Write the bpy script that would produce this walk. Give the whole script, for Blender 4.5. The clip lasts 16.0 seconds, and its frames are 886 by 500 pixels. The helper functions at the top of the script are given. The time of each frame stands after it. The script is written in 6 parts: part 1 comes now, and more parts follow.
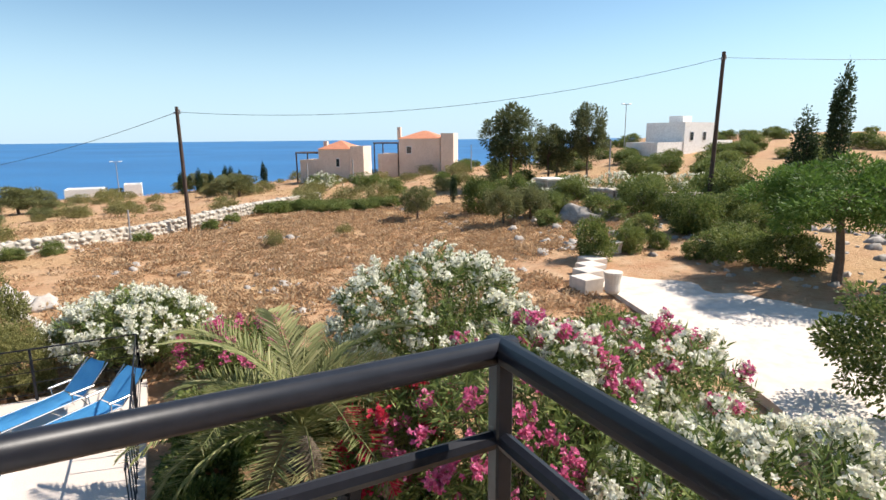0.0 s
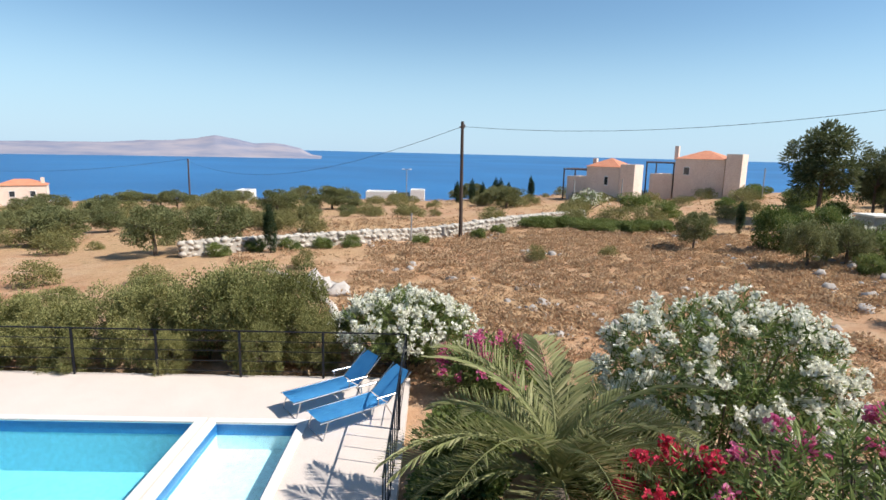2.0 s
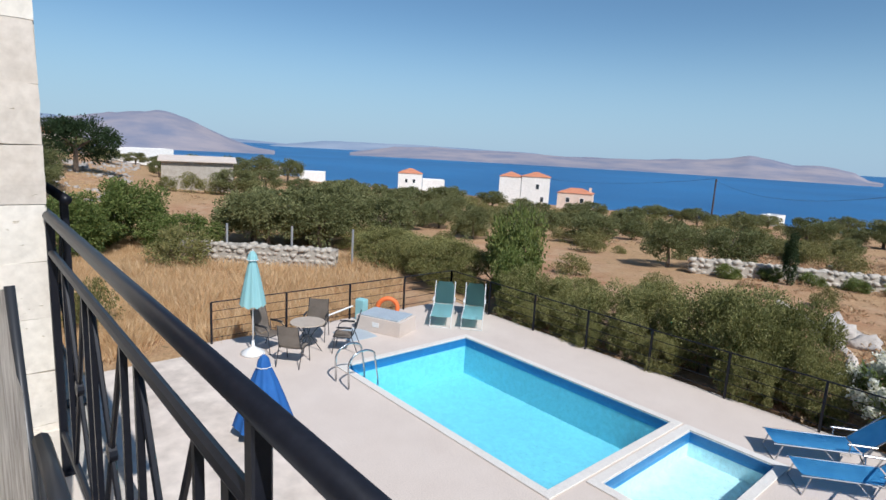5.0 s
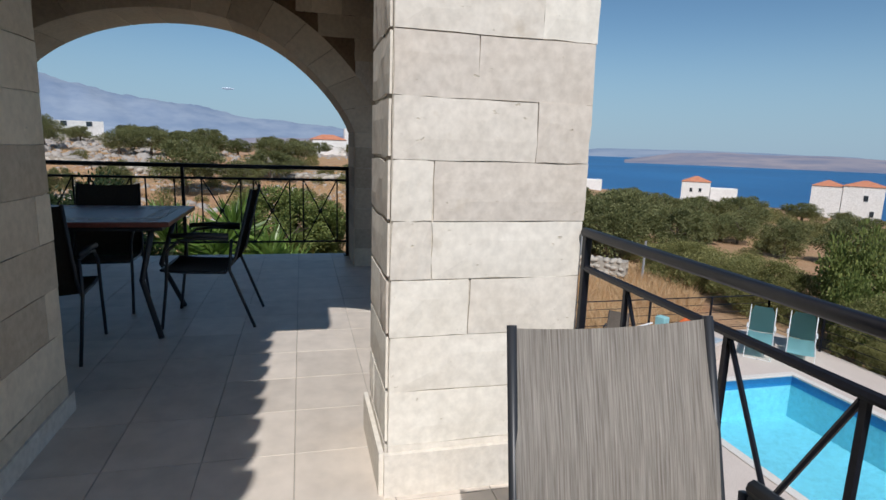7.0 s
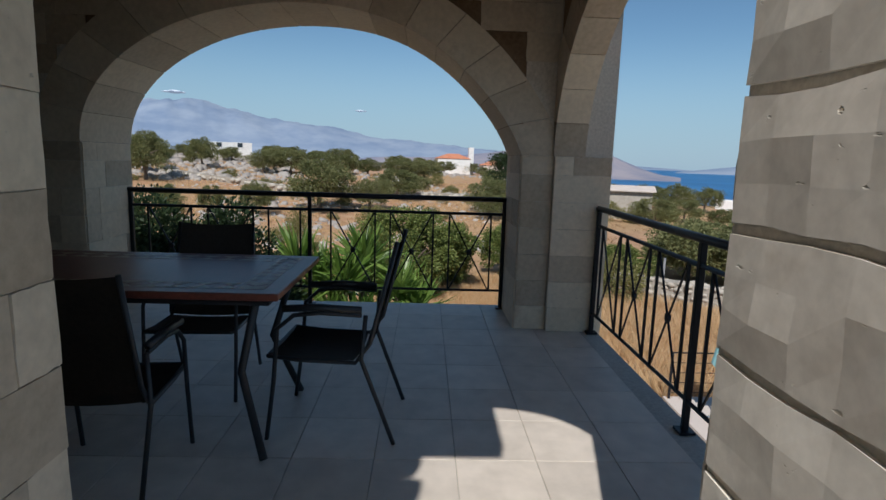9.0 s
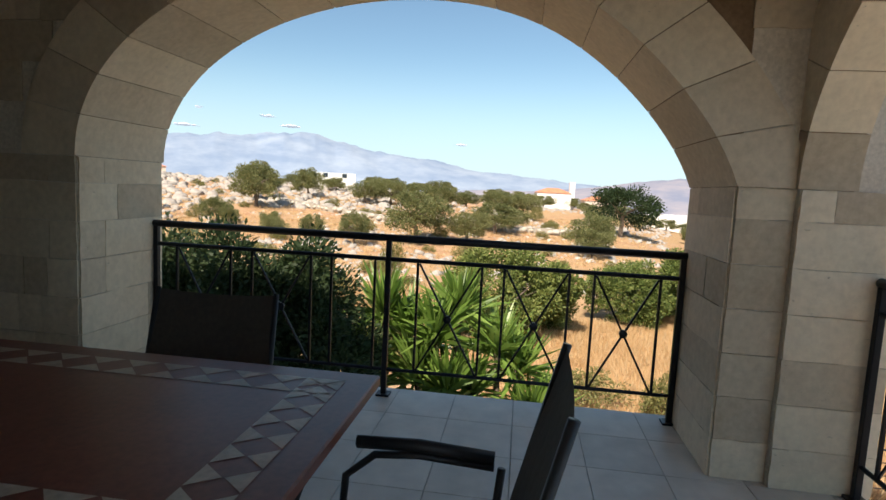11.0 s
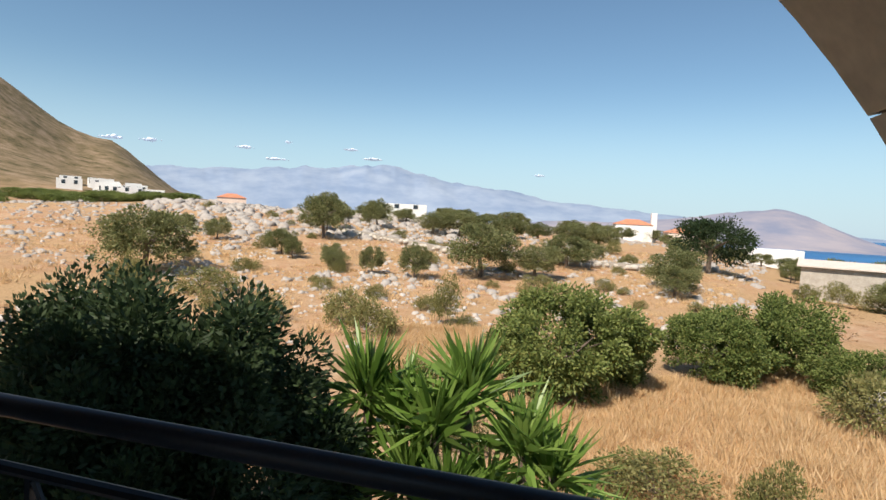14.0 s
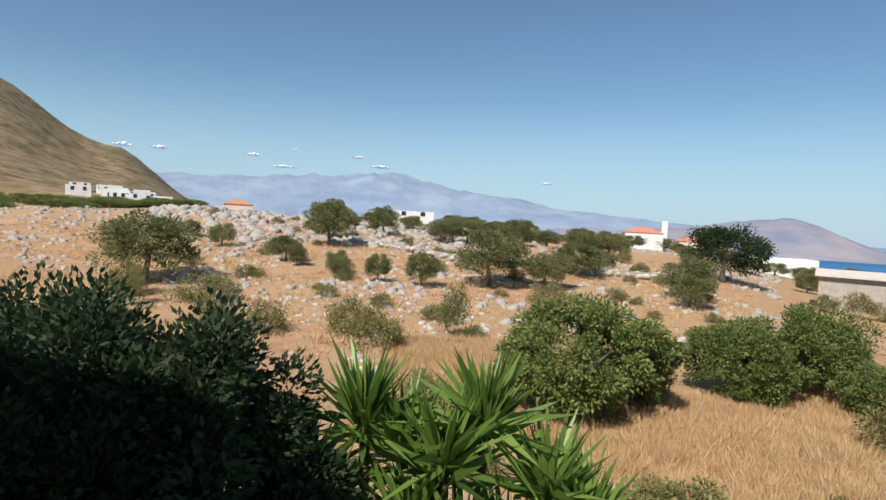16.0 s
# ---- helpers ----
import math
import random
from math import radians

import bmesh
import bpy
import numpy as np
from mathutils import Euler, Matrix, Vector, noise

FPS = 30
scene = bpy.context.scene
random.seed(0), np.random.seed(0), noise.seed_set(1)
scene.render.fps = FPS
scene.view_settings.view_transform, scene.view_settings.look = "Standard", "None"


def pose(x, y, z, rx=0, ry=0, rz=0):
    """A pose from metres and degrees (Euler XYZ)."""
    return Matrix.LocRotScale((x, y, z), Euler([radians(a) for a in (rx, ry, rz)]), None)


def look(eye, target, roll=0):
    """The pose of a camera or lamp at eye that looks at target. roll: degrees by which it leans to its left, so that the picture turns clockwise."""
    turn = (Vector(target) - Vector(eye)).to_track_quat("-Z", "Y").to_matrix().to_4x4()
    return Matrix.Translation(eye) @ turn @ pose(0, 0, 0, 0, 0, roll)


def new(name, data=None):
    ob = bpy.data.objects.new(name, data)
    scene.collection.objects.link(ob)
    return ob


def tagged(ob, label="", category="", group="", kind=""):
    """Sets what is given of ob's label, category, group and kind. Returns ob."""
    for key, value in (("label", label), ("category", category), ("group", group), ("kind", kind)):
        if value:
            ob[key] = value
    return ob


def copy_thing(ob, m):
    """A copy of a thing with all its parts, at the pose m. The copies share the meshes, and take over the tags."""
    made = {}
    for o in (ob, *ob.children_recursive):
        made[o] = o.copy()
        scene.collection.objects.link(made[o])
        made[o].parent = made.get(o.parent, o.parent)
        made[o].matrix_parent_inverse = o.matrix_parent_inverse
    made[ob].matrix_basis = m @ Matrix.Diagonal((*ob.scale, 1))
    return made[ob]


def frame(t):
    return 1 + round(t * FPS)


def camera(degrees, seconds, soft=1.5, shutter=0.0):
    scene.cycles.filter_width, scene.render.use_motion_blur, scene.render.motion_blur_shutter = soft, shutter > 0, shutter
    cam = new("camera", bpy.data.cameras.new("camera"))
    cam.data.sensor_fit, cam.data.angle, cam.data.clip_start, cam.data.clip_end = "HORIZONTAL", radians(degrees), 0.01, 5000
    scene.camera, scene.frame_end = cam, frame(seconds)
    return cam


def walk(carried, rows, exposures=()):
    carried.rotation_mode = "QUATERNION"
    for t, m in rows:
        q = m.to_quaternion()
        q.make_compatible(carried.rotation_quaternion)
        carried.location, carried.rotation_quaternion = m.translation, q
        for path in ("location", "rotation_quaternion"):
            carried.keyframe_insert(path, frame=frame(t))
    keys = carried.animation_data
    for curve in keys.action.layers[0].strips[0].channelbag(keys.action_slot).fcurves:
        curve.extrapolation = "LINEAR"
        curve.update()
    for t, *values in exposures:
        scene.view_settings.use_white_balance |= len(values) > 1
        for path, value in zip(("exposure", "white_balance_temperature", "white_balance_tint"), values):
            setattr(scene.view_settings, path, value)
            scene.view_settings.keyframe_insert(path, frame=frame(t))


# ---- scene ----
cam = camera(76.3, 16.0)
PATH = [
    (0, (-1.878, 0.102, 1.242), (-0.993, 1.851, 0.846), -0.5),
    (0.5, (-1.775, 0.312, 1.233), (-0.944, 2.088, 0.839), -0.3),
    (1, (-1.864, 0.581, 1.296), (-1.179, 2.422, 0.919), 0.4),
    (1.5, (-1.92, 0.804, 1.276), (-1.457, 2.717, 0.92), 0.9),
    (2, (-1.986, 1.089, 1.245), (-1.954, 3.058, 0.897), 1.4),
    (2.5, (-2.036, 1.091, 1.213), (-2.405, 3.026, 0.864), 2.0),
    (3, (-2.116, 1.102, 1.199), (-2.838, 2.933, 0.844), 2.3),
    (3.5, (-2.155, 1.092, 1.218), (-3.139, 2.795, 0.853), 2.4),
    (3.7, (-2.153, 1.085, 1.216), (-3.225, 2.733, 0.849), 2.4),
    (5.8, (-1.355, 0.038, 1.287), (-3.039, 1.05, 0.92), 2.6),
    (6, (-1.48, -0.014, 1.27), (-3.216, 0.907, 0.896), 2.2),
    (6.5, (-1.809, -0.143, 1.251), (-3.645, 0.566, 0.897), 2.3),
    (7, (-2.151, -0.287, 1.254), (-4.057, 0.197, 0.887), 1.9),
    (7.5, (-2.441, -0.378, 1.273), (-4.364, 0.025, 0.899), 1.4),
    (8, (-2.799, -0.398, 1.281), (-4.743, -0.087, 0.929), 2.0),
    (8.5, (-3.181, -0.431, 1.295), (-5.145, -0.257, 0.957), 1.9),
    (11, (-5.183, -0.702, 1.267), (-7.153, -0.971, 1.051), 2.9),
    (11.5, (-5.51, -0.677, 1.296), (-7.457, -1.087, 1.091), 3.1),
    (12, (-5.906, -0.592, 1.33), (-7.845, -1.042, 1.143), 3.0),
    (12.5, (-6.31, -0.47, 1.342), (-8.243, -0.952, 1.17), 2.9),
    (13, (-6.846, -0.366, 1.328), (-8.772, -0.88, 1.169), 2.9),
    (13.5, (-7.229, -0.284, 1.371), (-9.153, -0.811, 1.229), 3.0),
    (14, (-7.612, -0.233, 1.383), (-9.533, -0.774, 1.261), 2.9),
    (14.5, (-7.909, -0.302, 1.37), (-9.831, -0.847, 1.268), 3.1),
    (15, (-8.14, -0.39, 1.378), (-10.063, -0.932, 1.291), 3.2),
    (15.5, (-8.36, -0.455, 1.354), (-10.283, -0.996, 1.27), 3.1),
    (16, (-8.524, -0.527, 1.316), (-10.44, -1.094, 1.22), 3.1),
]
walk(cam, [(t, look(eye, target, roll)) for t, eye, target, roll in PATH], exposures=[(0, 0.72, 6650, 11), (1.5, 0.6, 6450, 11), (3.5, 0.12, 5950, 10), (5.8, -0.12, 5900, 11), (7.0, -0.32, 6000, 11), (8.5, -0.35, 5950, 10), (11, 0.75, 7250, 11), (12.5, 0.62, 7450, 12), (13.5, 0.5, 7000, 11), (14.5, 0.29, 6700, 11), (16, 0.18, 6500, 10)])

# ---- world, sun, exposure ----
SUN_AZ, SUN_EL = 12.0, 47.0          # degrees south of +X, degrees up
world = bpy.data.worlds.new("world")
scene.world = world
world.use_nodes = True
wn = world.node_tree.nodes
sky = wn.new("ShaderNodeTexSky")
sky.sky_type = "NISHITA"
sky.sun_disc = False
sky.sun_elevation = radians(SUN_EL)
sky.sun_rotation = radians(90 + SUN_AZ)
sky.altitude, sky.air_density, sky.dust_density, sky.ozone_density = 100, 1.0, 0.3, 2.0
wn["Background"].inputs["Strength"].default_value = 0.088
# pale sea haze that fades out upwards, the same all round
wl = world.node_tree.links
geo = wn.new("ShaderNodeTexCoord")
sep = wn.new("ShaderNodeSeparateXYZ")
fade = wn.new("ShaderNodeMapRange")
fade.interpolation_type = "SMOOTHERSTEP"
for i, v in ((1, -0.02), (2, 0.25), (3, 0.8), (4, 0.0)):
    fade.inputs[i].default_value = v
blend = wn.new("ShaderNodeMix")
blend.data_type = "RGBA"
blend.inputs[7].default_value = (4.4, 6.2, 7.8, 1)
wl.new(geo.outputs["Generated"], sep.inputs[0])
wl.new(sep.outputs["Z"], fade.inputs[0])
wl.new(fade.outputs[0], blend.inputs[0])
deep = wn.new("ShaderNodeMix")
deep.data_type, deep.blend_type = "RGBA", "MULTIPLY"
deep.inputs[0].default_value = 1.0
deep.inputs[7].default_value = (0.88, 1.04, 1.06, 1)
wl.new(sky.outputs[0], deep.inputs[6])
wl.new(deep.outputs[2], blend.inputs[6])
wl.new(blend.outputs[2], wn["Background"].inputs["Color"])
sun = new("sun", bpy.data.lights.new("sun", "SUN"))
sun.data.energy, sun.data.angle, sun.data.color = 4.9, radians(0.53), (1.0, 0.94, 0.86)
sx, sy = math.cos(radians(-SUN_AZ)) * math.cos(radians(SUN_EL)), math.sin(radians(-SUN_AZ)) * math.cos(radians(SUN_EL))
sun.matrix_world = look((sx * 50, sy * 50, math.sin(radians(SUN_EL)) * 50), (0, 0, 0))

rng = np.random.default_rng(7)
rnd = random.Random(11)


# ---- materials ----
def mat(name, color, rough=0.8, metal=0.0, spec=0.5):
    m = bpy.data.materials.new(name)
    m.use_nodes = True
    b = m.node_tree.nodes["Principled BSDF"]
    b.inputs["Base Color"].default_value = (*color, 1)
    b.inputs["Roughness"].default_value = rough
    b.inputs["Metallic"].default_value = metal
    b.inputs["Specular IOR Level"].default_value = spec
    return m


def node(m, kind, **sets):
    n = m.node_tree.nodes.new(kind)
    for k, v in sets.items():
        n.inputs[k].default_value = v
    return n


def link(m, a, b):
    m.node_tree.links.new(a, b)


def coords(m, scale=(1, 1, 1)):
    g = node(m, "ShaderNodeNewGeometry")
    mp = node(m, "ShaderNodeMapping")
    mp.inputs["Scale"].default_value = scale
    link(m, g.outputs["Position"], mp.inputs["Vector"])
    return mp.outputs[0]


def ramp(m, fac, stops):
    r = node(m, "ShaderNodeValToRGB")
    e = r.color_ramp.elements
    while len(e) < len(stops):
        e.new(0.5)
    for el, (p, c) in zip(e, stops):
        el.position, el.color = p, (*c, 1)
    link(m, fac, r.inputs[0])
    return r.outputs[0]


def mixc(m, fac, a, b, blend="MIX"):
    n = node(m, "ShaderNodeMix")
    n.data_type, n.blend_type = "RGBA", blend
    for v, i in ((fac, 0), (a, 6), (b, 7)):
        if hasattr(v, "is_linked"):
            link(m, v, n.inputs[i])
        else:
            n.inputs[i].default_value = v if i == 0 else (*v, 1)
    return n.outputs[2]


def noisy(m, scale, detail=4, rough=0.55, vec=None):
    n = node(m, "ShaderNodeTexNoise", Scale=scale, Detail=detail, Roughness=rough)
    link(m, vec or coords(m), n.inputs["Vector"])
    return n.outputs["Fac"]


def bump(m, height, strength=0.3, dist=0.01):
    b = node(m, "ShaderNodeBump", Strength=strength, Distance=dist)
    link(m, height, b.inputs["Height"])
    link(m, b.outputs[0], m.node_tree.nodes["Principled BSDF"].inputs["Normal"])


def setc(m, out):
    link(m, out, m.node_tree.nodes["Principled BSDF"].inputs["Base Color"])


def varied(name, c1, c2, scale=3.0, fine=40.0, rough=0.8, metal=0.0, strength=0.3, dist=0.005, spec=0.5, rand=0.0):
    """Two tones at two scales, with fine relief."""
    m = mat(name, c1, rough, metal, spec)
    big, small = noisy(m, scale, 5), noisy(m, fine, 4)
    c = ramp(m, big, [(0.3, c1), (0.7, c2)])
    c = mixc(m, 0.35, c, ramp(m, small, [(0.3, tuple(v * 0.6 for v in c1)), (0.7, tuple(min(1, v * 1.25) for v in c2))]))
    if rand:
        o = node(m, "ShaderNodeObjectInfo")
        c = mixc(m, rand, c, ramp(m, o.outputs["Random"], [(0, tuple(v * 0.6 for v in c1)), (1, tuple(min(1, v * 1.35) for v in c2))]))
    setc(m, c)
    bump(m, small, strength, dist)
    return m


M = {}
M["black_iron"] = varied("black_iron", (0.007, 0.008, 0.012), (0.013, 0.014, 0.02), 8, 90, 0.4, 0.0, 0.15, 0.001, 0.3)
M["limestone"] = varied("limestone", (0.69, 0.6, 0.5), (0.81, 0.74, 0.655), 2.5, 30, 0.9, 0, 0.35, 0.006, 0.25, 0.3)
def pitted(m):
    """Small weathered hollows and tan stains in the cut stone."""
    n = m.node_tree.nodes
    old = n["Principled BSDF"].inputs["Base Color"].links[0].from_socket
    pits = ramp(m, noisy(m, 22.0, 3, 0.6, coords(m, (1, 1, 2.2))), [(0.25, (0, 0, 0)), (0.31, (1, 1, 1))])
    patch = ramp(m, noisy(m, 4.5, 4, 0.7), [(0.62, (0, 0, 0)), (0.75, (0.4, 0.4, 0.4))])
    c = mixc(m, patch, old, (0.5, 0.4, 0.27))
    setc(m, mixc(m, pits, (0.56, 0.49, 0.38), c))
    bump(m, pits, 0.5, 0.006)


pitted(M["limestone"])
M["limestone_tan"] = varied("tan_limestone", (0.55, 0.44, 0.31), (0.76, 0.65, 0.5), 2.2, 30, 0.9, 0, 0.35, 0.006, 0.25, 0.45)
pitted(M["limestone_tan"])
M["mortar"] = varied("mortar", (0.6, 0.54, 0.45), (0.7, 0.64, 0.55), 4, 60, 0.95, 0, 0.5, 0.004)
# brown rubble, set darker than the other stone to put interior shade into it
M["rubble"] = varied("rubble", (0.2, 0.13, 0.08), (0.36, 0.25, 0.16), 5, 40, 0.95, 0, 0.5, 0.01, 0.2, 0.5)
M["tile"] = varied("floor_tile", (0.64, 0.56, 0.47), (0.7, 0.62, 0.53), 1.2, 7, 0.42, 0, 0.05, 0.001, 0.35, 0.2)
M["grout"] = varied("grout", (0.46, 0.42, 0.36), (0.52, 0.48, 0.42), 3, 60, 0.95)
M["plaster"] = varied("ceiling_plaster", (0.62, 0.56, 0.47), (0.7, 0.64, 0.55), 2, 40, 0.95)
# near-black colour for the unseen ceiling, to keep the veranda dim
M["dimming_ceiling"] = varied("dark_unseen_ceiling", (0.05, 0.035, 0.025), (0.09, 0.065, 0.045), 2, 30, 0.8)
M["deck"] = varied("deck_concrete", (0.58, 0.49, 0.42), (0.67, 0.58, 0.505), 1.2, 50, 0.9, 0, 0.2, 0.002)
M["coping"] = varied("pool_coping", (0.66, 0.61, 0.55), (0.74, 0.7, 0.64), 2, 50, 0.8)
M["white_wall"] = varied("white_wall", (0.74, 0.72, 0.68), (0.82, 0.8, 0.77), 0.4, 5, 0.9)
M["cream_wall"] = varied("cream_wall", (0.68, 0.53, 0.43), (0.78, 0.65, 0.55), 0.8, 8, 0.9)
M["roof_tile"] = varied("roof_tile", (0.5, 0.17, 0.09), (0.62, 0.27, 0.15), 1.5, 12, 0.85)
M["dark_glass"] = mat("dark_window", (0.03, 0.04, 0.05), 0.1)
M["wood_pole"] = varied("weathered_pole_wood", (0.05, 0.03, 0.022), (0.09, 0.06, 0.045), 2, 30, 0.85)
M["bark"] = varied("bark", (0.09, 0.065, 0.045), (0.17, 0.13, 0.1), 6, 40, 0.95, 0, 0.8, 0.02)
M["rock"] = varied("grey_limestone_rock", (0.27, 0.24, 0.21), (0.5, 0.45, 0.4), 2, 9, 0.95, 0, 0.7, 0.03, 0.2, 0.3)
M["wall_stone"] = varied("field_wall_stone", (0.3, 0.26, 0.21), (0.52, 0.47, 0.4), 2.5, 15, 0.95, 0, 0.6, 0.02, 0.2, 0.3)


def leafy(name, c1, c2, c3, rough=0.6, spec=0.3):
    m = mat(name, c1, rough, 0, spec)
    g = node(m, "ShaderNodeNewGeometry")
    c = ramp(m, g.outputs["Random Per Island"], [(0, c1), (0.55, c2), (1, c3)])
    o = node(m, "ShaderNodeObjectInfo")
    c = mixc(m, 0.25, c, ramp(m, o.outputs["Random"], [(0, c1), (1, c3)]))
    setc(m, c)
    b = m.node_tree.nodes["Principled BSDF"]
    t = node(m, "ShaderNodeBsdfTranslucent")
    mx = node(m, "ShaderNodeMixShader")
    mx.inputs[0].default_value = 0.33
    link(m, c, t.inputs["Color"])
    link(m, b.outputs[0], mx.inputs[1])
    link(m, t.outputs[0], mx.inputs[2])
    link(m, mx.outputs[0], m.node_tree.nodes["Material Output"].inputs["Surface"])
    return m


M["olive_leaf"] = leafy("olive_leaf", (0.085, 0.1, 0.035), (0.165, 0.18, 0.065), (0.31, 0.3, 0.135))
M["hedge_leaf"] = leafy("hedge_leaf", (0.11, 0.125, 0.038), (0.23, 0.23, 0.075), (0.44, 0.4, 0.16))
M["shrub_leaf"] = leafy("dry_shrub_leaf", (0.11, 0.115, 0.035), (0.2, 0.195, 0.065), (0.36, 0.32, 0.13))
M["green_leaf"] = leafy("green_leaf", (0.06, 0.1, 0.022), (0.145, 0.19, 0.045), (0.3, 0.32, 0.1))
M["oleander_leaf"] = leafy("oleander_leaf", (0.06, 0.1, 0.025), (0.15, 0.21, 0.055), (0.34, 0.38, 0.13))
M["gum_leaf"] = leafy("gum_leaf", (0.05, 0.07, 0.025), (0.11, 0.13, 0.05), (0.2, 0.21, 0.1))
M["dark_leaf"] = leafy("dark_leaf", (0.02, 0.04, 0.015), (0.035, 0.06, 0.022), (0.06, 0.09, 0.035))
M["pine_leaf"] = leafy("pine_needle", (0.05, 0.11, 0.02), (0.1, 0.18, 0.03), (0.18, 0.27, 0.055))
M["scrub_leaf"] = leafy("dead_scrub", (0.38, 0.23, 0.13), (0.5, 0.34, 0.2), (0.6, 0.46, 0.29), 0.9, 0.1)
M["grass_blade"] = leafy("dry_grass", (0.52, 0.33, 0.16), (0.68, 0.47, 0.25), (0.78, 0.6, 0.38), 0.9, 0.1)
M["white_flower"] = leafy("white_petals", (0.72, 0.7, 0.56), (0.84, 0.82, 0.7), (0.9, 0.88, 0.78), 0.7)
M["pink_flower"] = leafy("pink_petals", (0.5, 0.05, 0.16), (0.62, 0.11, 0.27), (0.75, 0.25, 0.4), 0.7)
M["red_flower"] = leafy("red_petals", (0.5, 0.02, 0.05), (0.62, 0.04, 0.09), (0.7, 0.1, 0.16), 0.7)
M["frond"] = leafy("palm_leaflet", (0.14, 0.17, 0.06), (0.27, 0.28, 0.11), (0.45, 0.42, 0.22))
M["dead_frond"] = leafy("dead_palm_leaflet", (0.2, 0.13, 0.06), (0.33, 0.22, 0.1), (0.45, 0.33, 0.17))
M["yucca_leaf"] = leafy("yucca_leaf", (0.07, 0.14, 0.02), (0.15, 0.25, 0.045), (0.26, 0.37, 0.09), 0.4, 0.5)


# ---- mesh helpers ----
def part(name, bm, material, parent=None, label="", smooth=False):
    me = bpy.data.meshes.new(name)
    bm.to_mesh(me)
    bm.free()
    if smooth:
        me.shade_smooth()
    me.materials.append(M[material])
    ob = new(name, me)
    ob.parent = parent
    if label:
        tagged(ob, label)
    return ob


def pymesh(name, verts, faces, material, parent=None, label=""):
    me = bpy.data.meshes.new(name)
    me.from_pydata(np.asarray(verts, float).tolist(), [], [tuple(f) for f in np.asarray(faces).tolist()])
    me.materials.append(M[material])
    ob = new(name, me)
    ob.parent = parent
    if label:
        tagged(ob, label)
    return ob


def empty(name, m, label, category, group="", kind=""):
    ob = new(name)
    ob.matrix_world = m
    ob.empty_display_size = 0.1
    return tagged(ob, label, category, group, kind)


def box(bm, lo, hi, bevel=0.0, rot=None):
    x0, y0, z0 = lo
    x1, y1, z1 = hi
    c = Vector(((x0 + x1) / 2, (y0 + y1) / 2, (z0 + z1) / 2))
    m = Matrix.Translation(c)
    if rot is not None:
        m = m @ rot
    r = bmesh.ops.create_cube(bm, size=1, matrix=m @ Matrix.Diagonal((x1 - x0, y1 - y0, z1 - z0, 1)))
    if bevel:
        es = list({e for v in r["verts"] for e in v.link_edges})
        bmesh.ops.bevel(bm, geom=es, offset=bevel, segments=1, affect="EDGES")
    return bm


def boxbm(lo, hi, bevel=0.0):
    return box(bmesh.new(), lo, hi, bevel)


def tube(bm, pts, r, sides=8, r2=None, closed=False):
    """A round bar along the points; radius runs from r to r2."""
    pts = [Vector(p) for p in pts]
    n = len(pts)
    r2 = r if r2 is None else r2
    rings = []
    ref = Vector((0, 0, 1))
    for i, p in enumerate(pts):
        if closed:
            d = (pts[(i + 1) % n] - pts[i - 1]).normalized()
        else:
            d = (pts[min(i + 1, n - 1)] - pts[max(i - 1, 0)]).normalized()
        if abs(d.dot(ref)) > 0.95:
            ref = Vector((1, 0, 0)) if abs(d.x) < 0.9 else Vector((0, 1, 0))
        a = d.cross(ref).normalized()
        b = d.cross(a).normalized()
        ref = -b if ref.dot(b) < 0 else b
        rr = r + (r2 - r) * i / max(n - 1, 1)
        rings.append([bm.verts.new(p + (a * math.cos(2 * math.pi * k / sides) + b * math.sin(2 * math.pi * k / sides)) * rr) for k in range(sides)])
    for i in range(n if closed else n - 1):
        A, B = rings[i], rings[(i + 1) % n]
        if closed and i == n - 1:
            s = min(range(sides), key=lambda k: (B[k].co - A[0].co).length)
            B = B[s:] + B[:s]
        for k in range(sides):
            bm.faces.new((A[k], A[(k + 1) % sides], B[(k + 1) % sides], B[k]))
    if not closed:
        bm.faces.new(rings[0][::-1])
        bm.faces.new(rings[-1])
    return bm


def tubebm(pts, r, sides=8, r2=None, closed=False):
    return tube(bmesh.new(), pts, r, sides, r2, closed)


def revolve(bm, prof, segs=20, c=(0, 0, 0)):
    rings = [[bm.verts.new((c[0] + r * math.cos(2 * math.pi * k / segs), c[1] + r * math.sin(2 * math.pi * k / segs), c[2] + z)) for k in range(segs)] for r, z in prof]
    for A, B in zip(rings, rings[1:]):
        for k in range(segs):
            bm.faces.new((A[k], A[(k + 1) % segs], B[(k + 1) % segs], B[k]))
    bm.faces.new(rings[0][::-1])
    bm.faces.new(rings[-1])
    return bm


def prism(bm, outline, z0, z1):
    lo = [bm.verts.new((x, y, z0)) for x, y in outline]
    hi = [bm.verts.new((x, y, z1)) for x, y in outline]
    n = len(outline)
    for i in range(n):
        bm.faces.new((lo[i], lo[(i + 1) % n], hi[(i + 1) % n], hi[i]))
    bm.faces.new(hi)
    bm.faces.new(lo[::-1])
    return bm


# ---- the ground ----
CX, CY = -4.0, 2.0
DECK_Z = -3.76
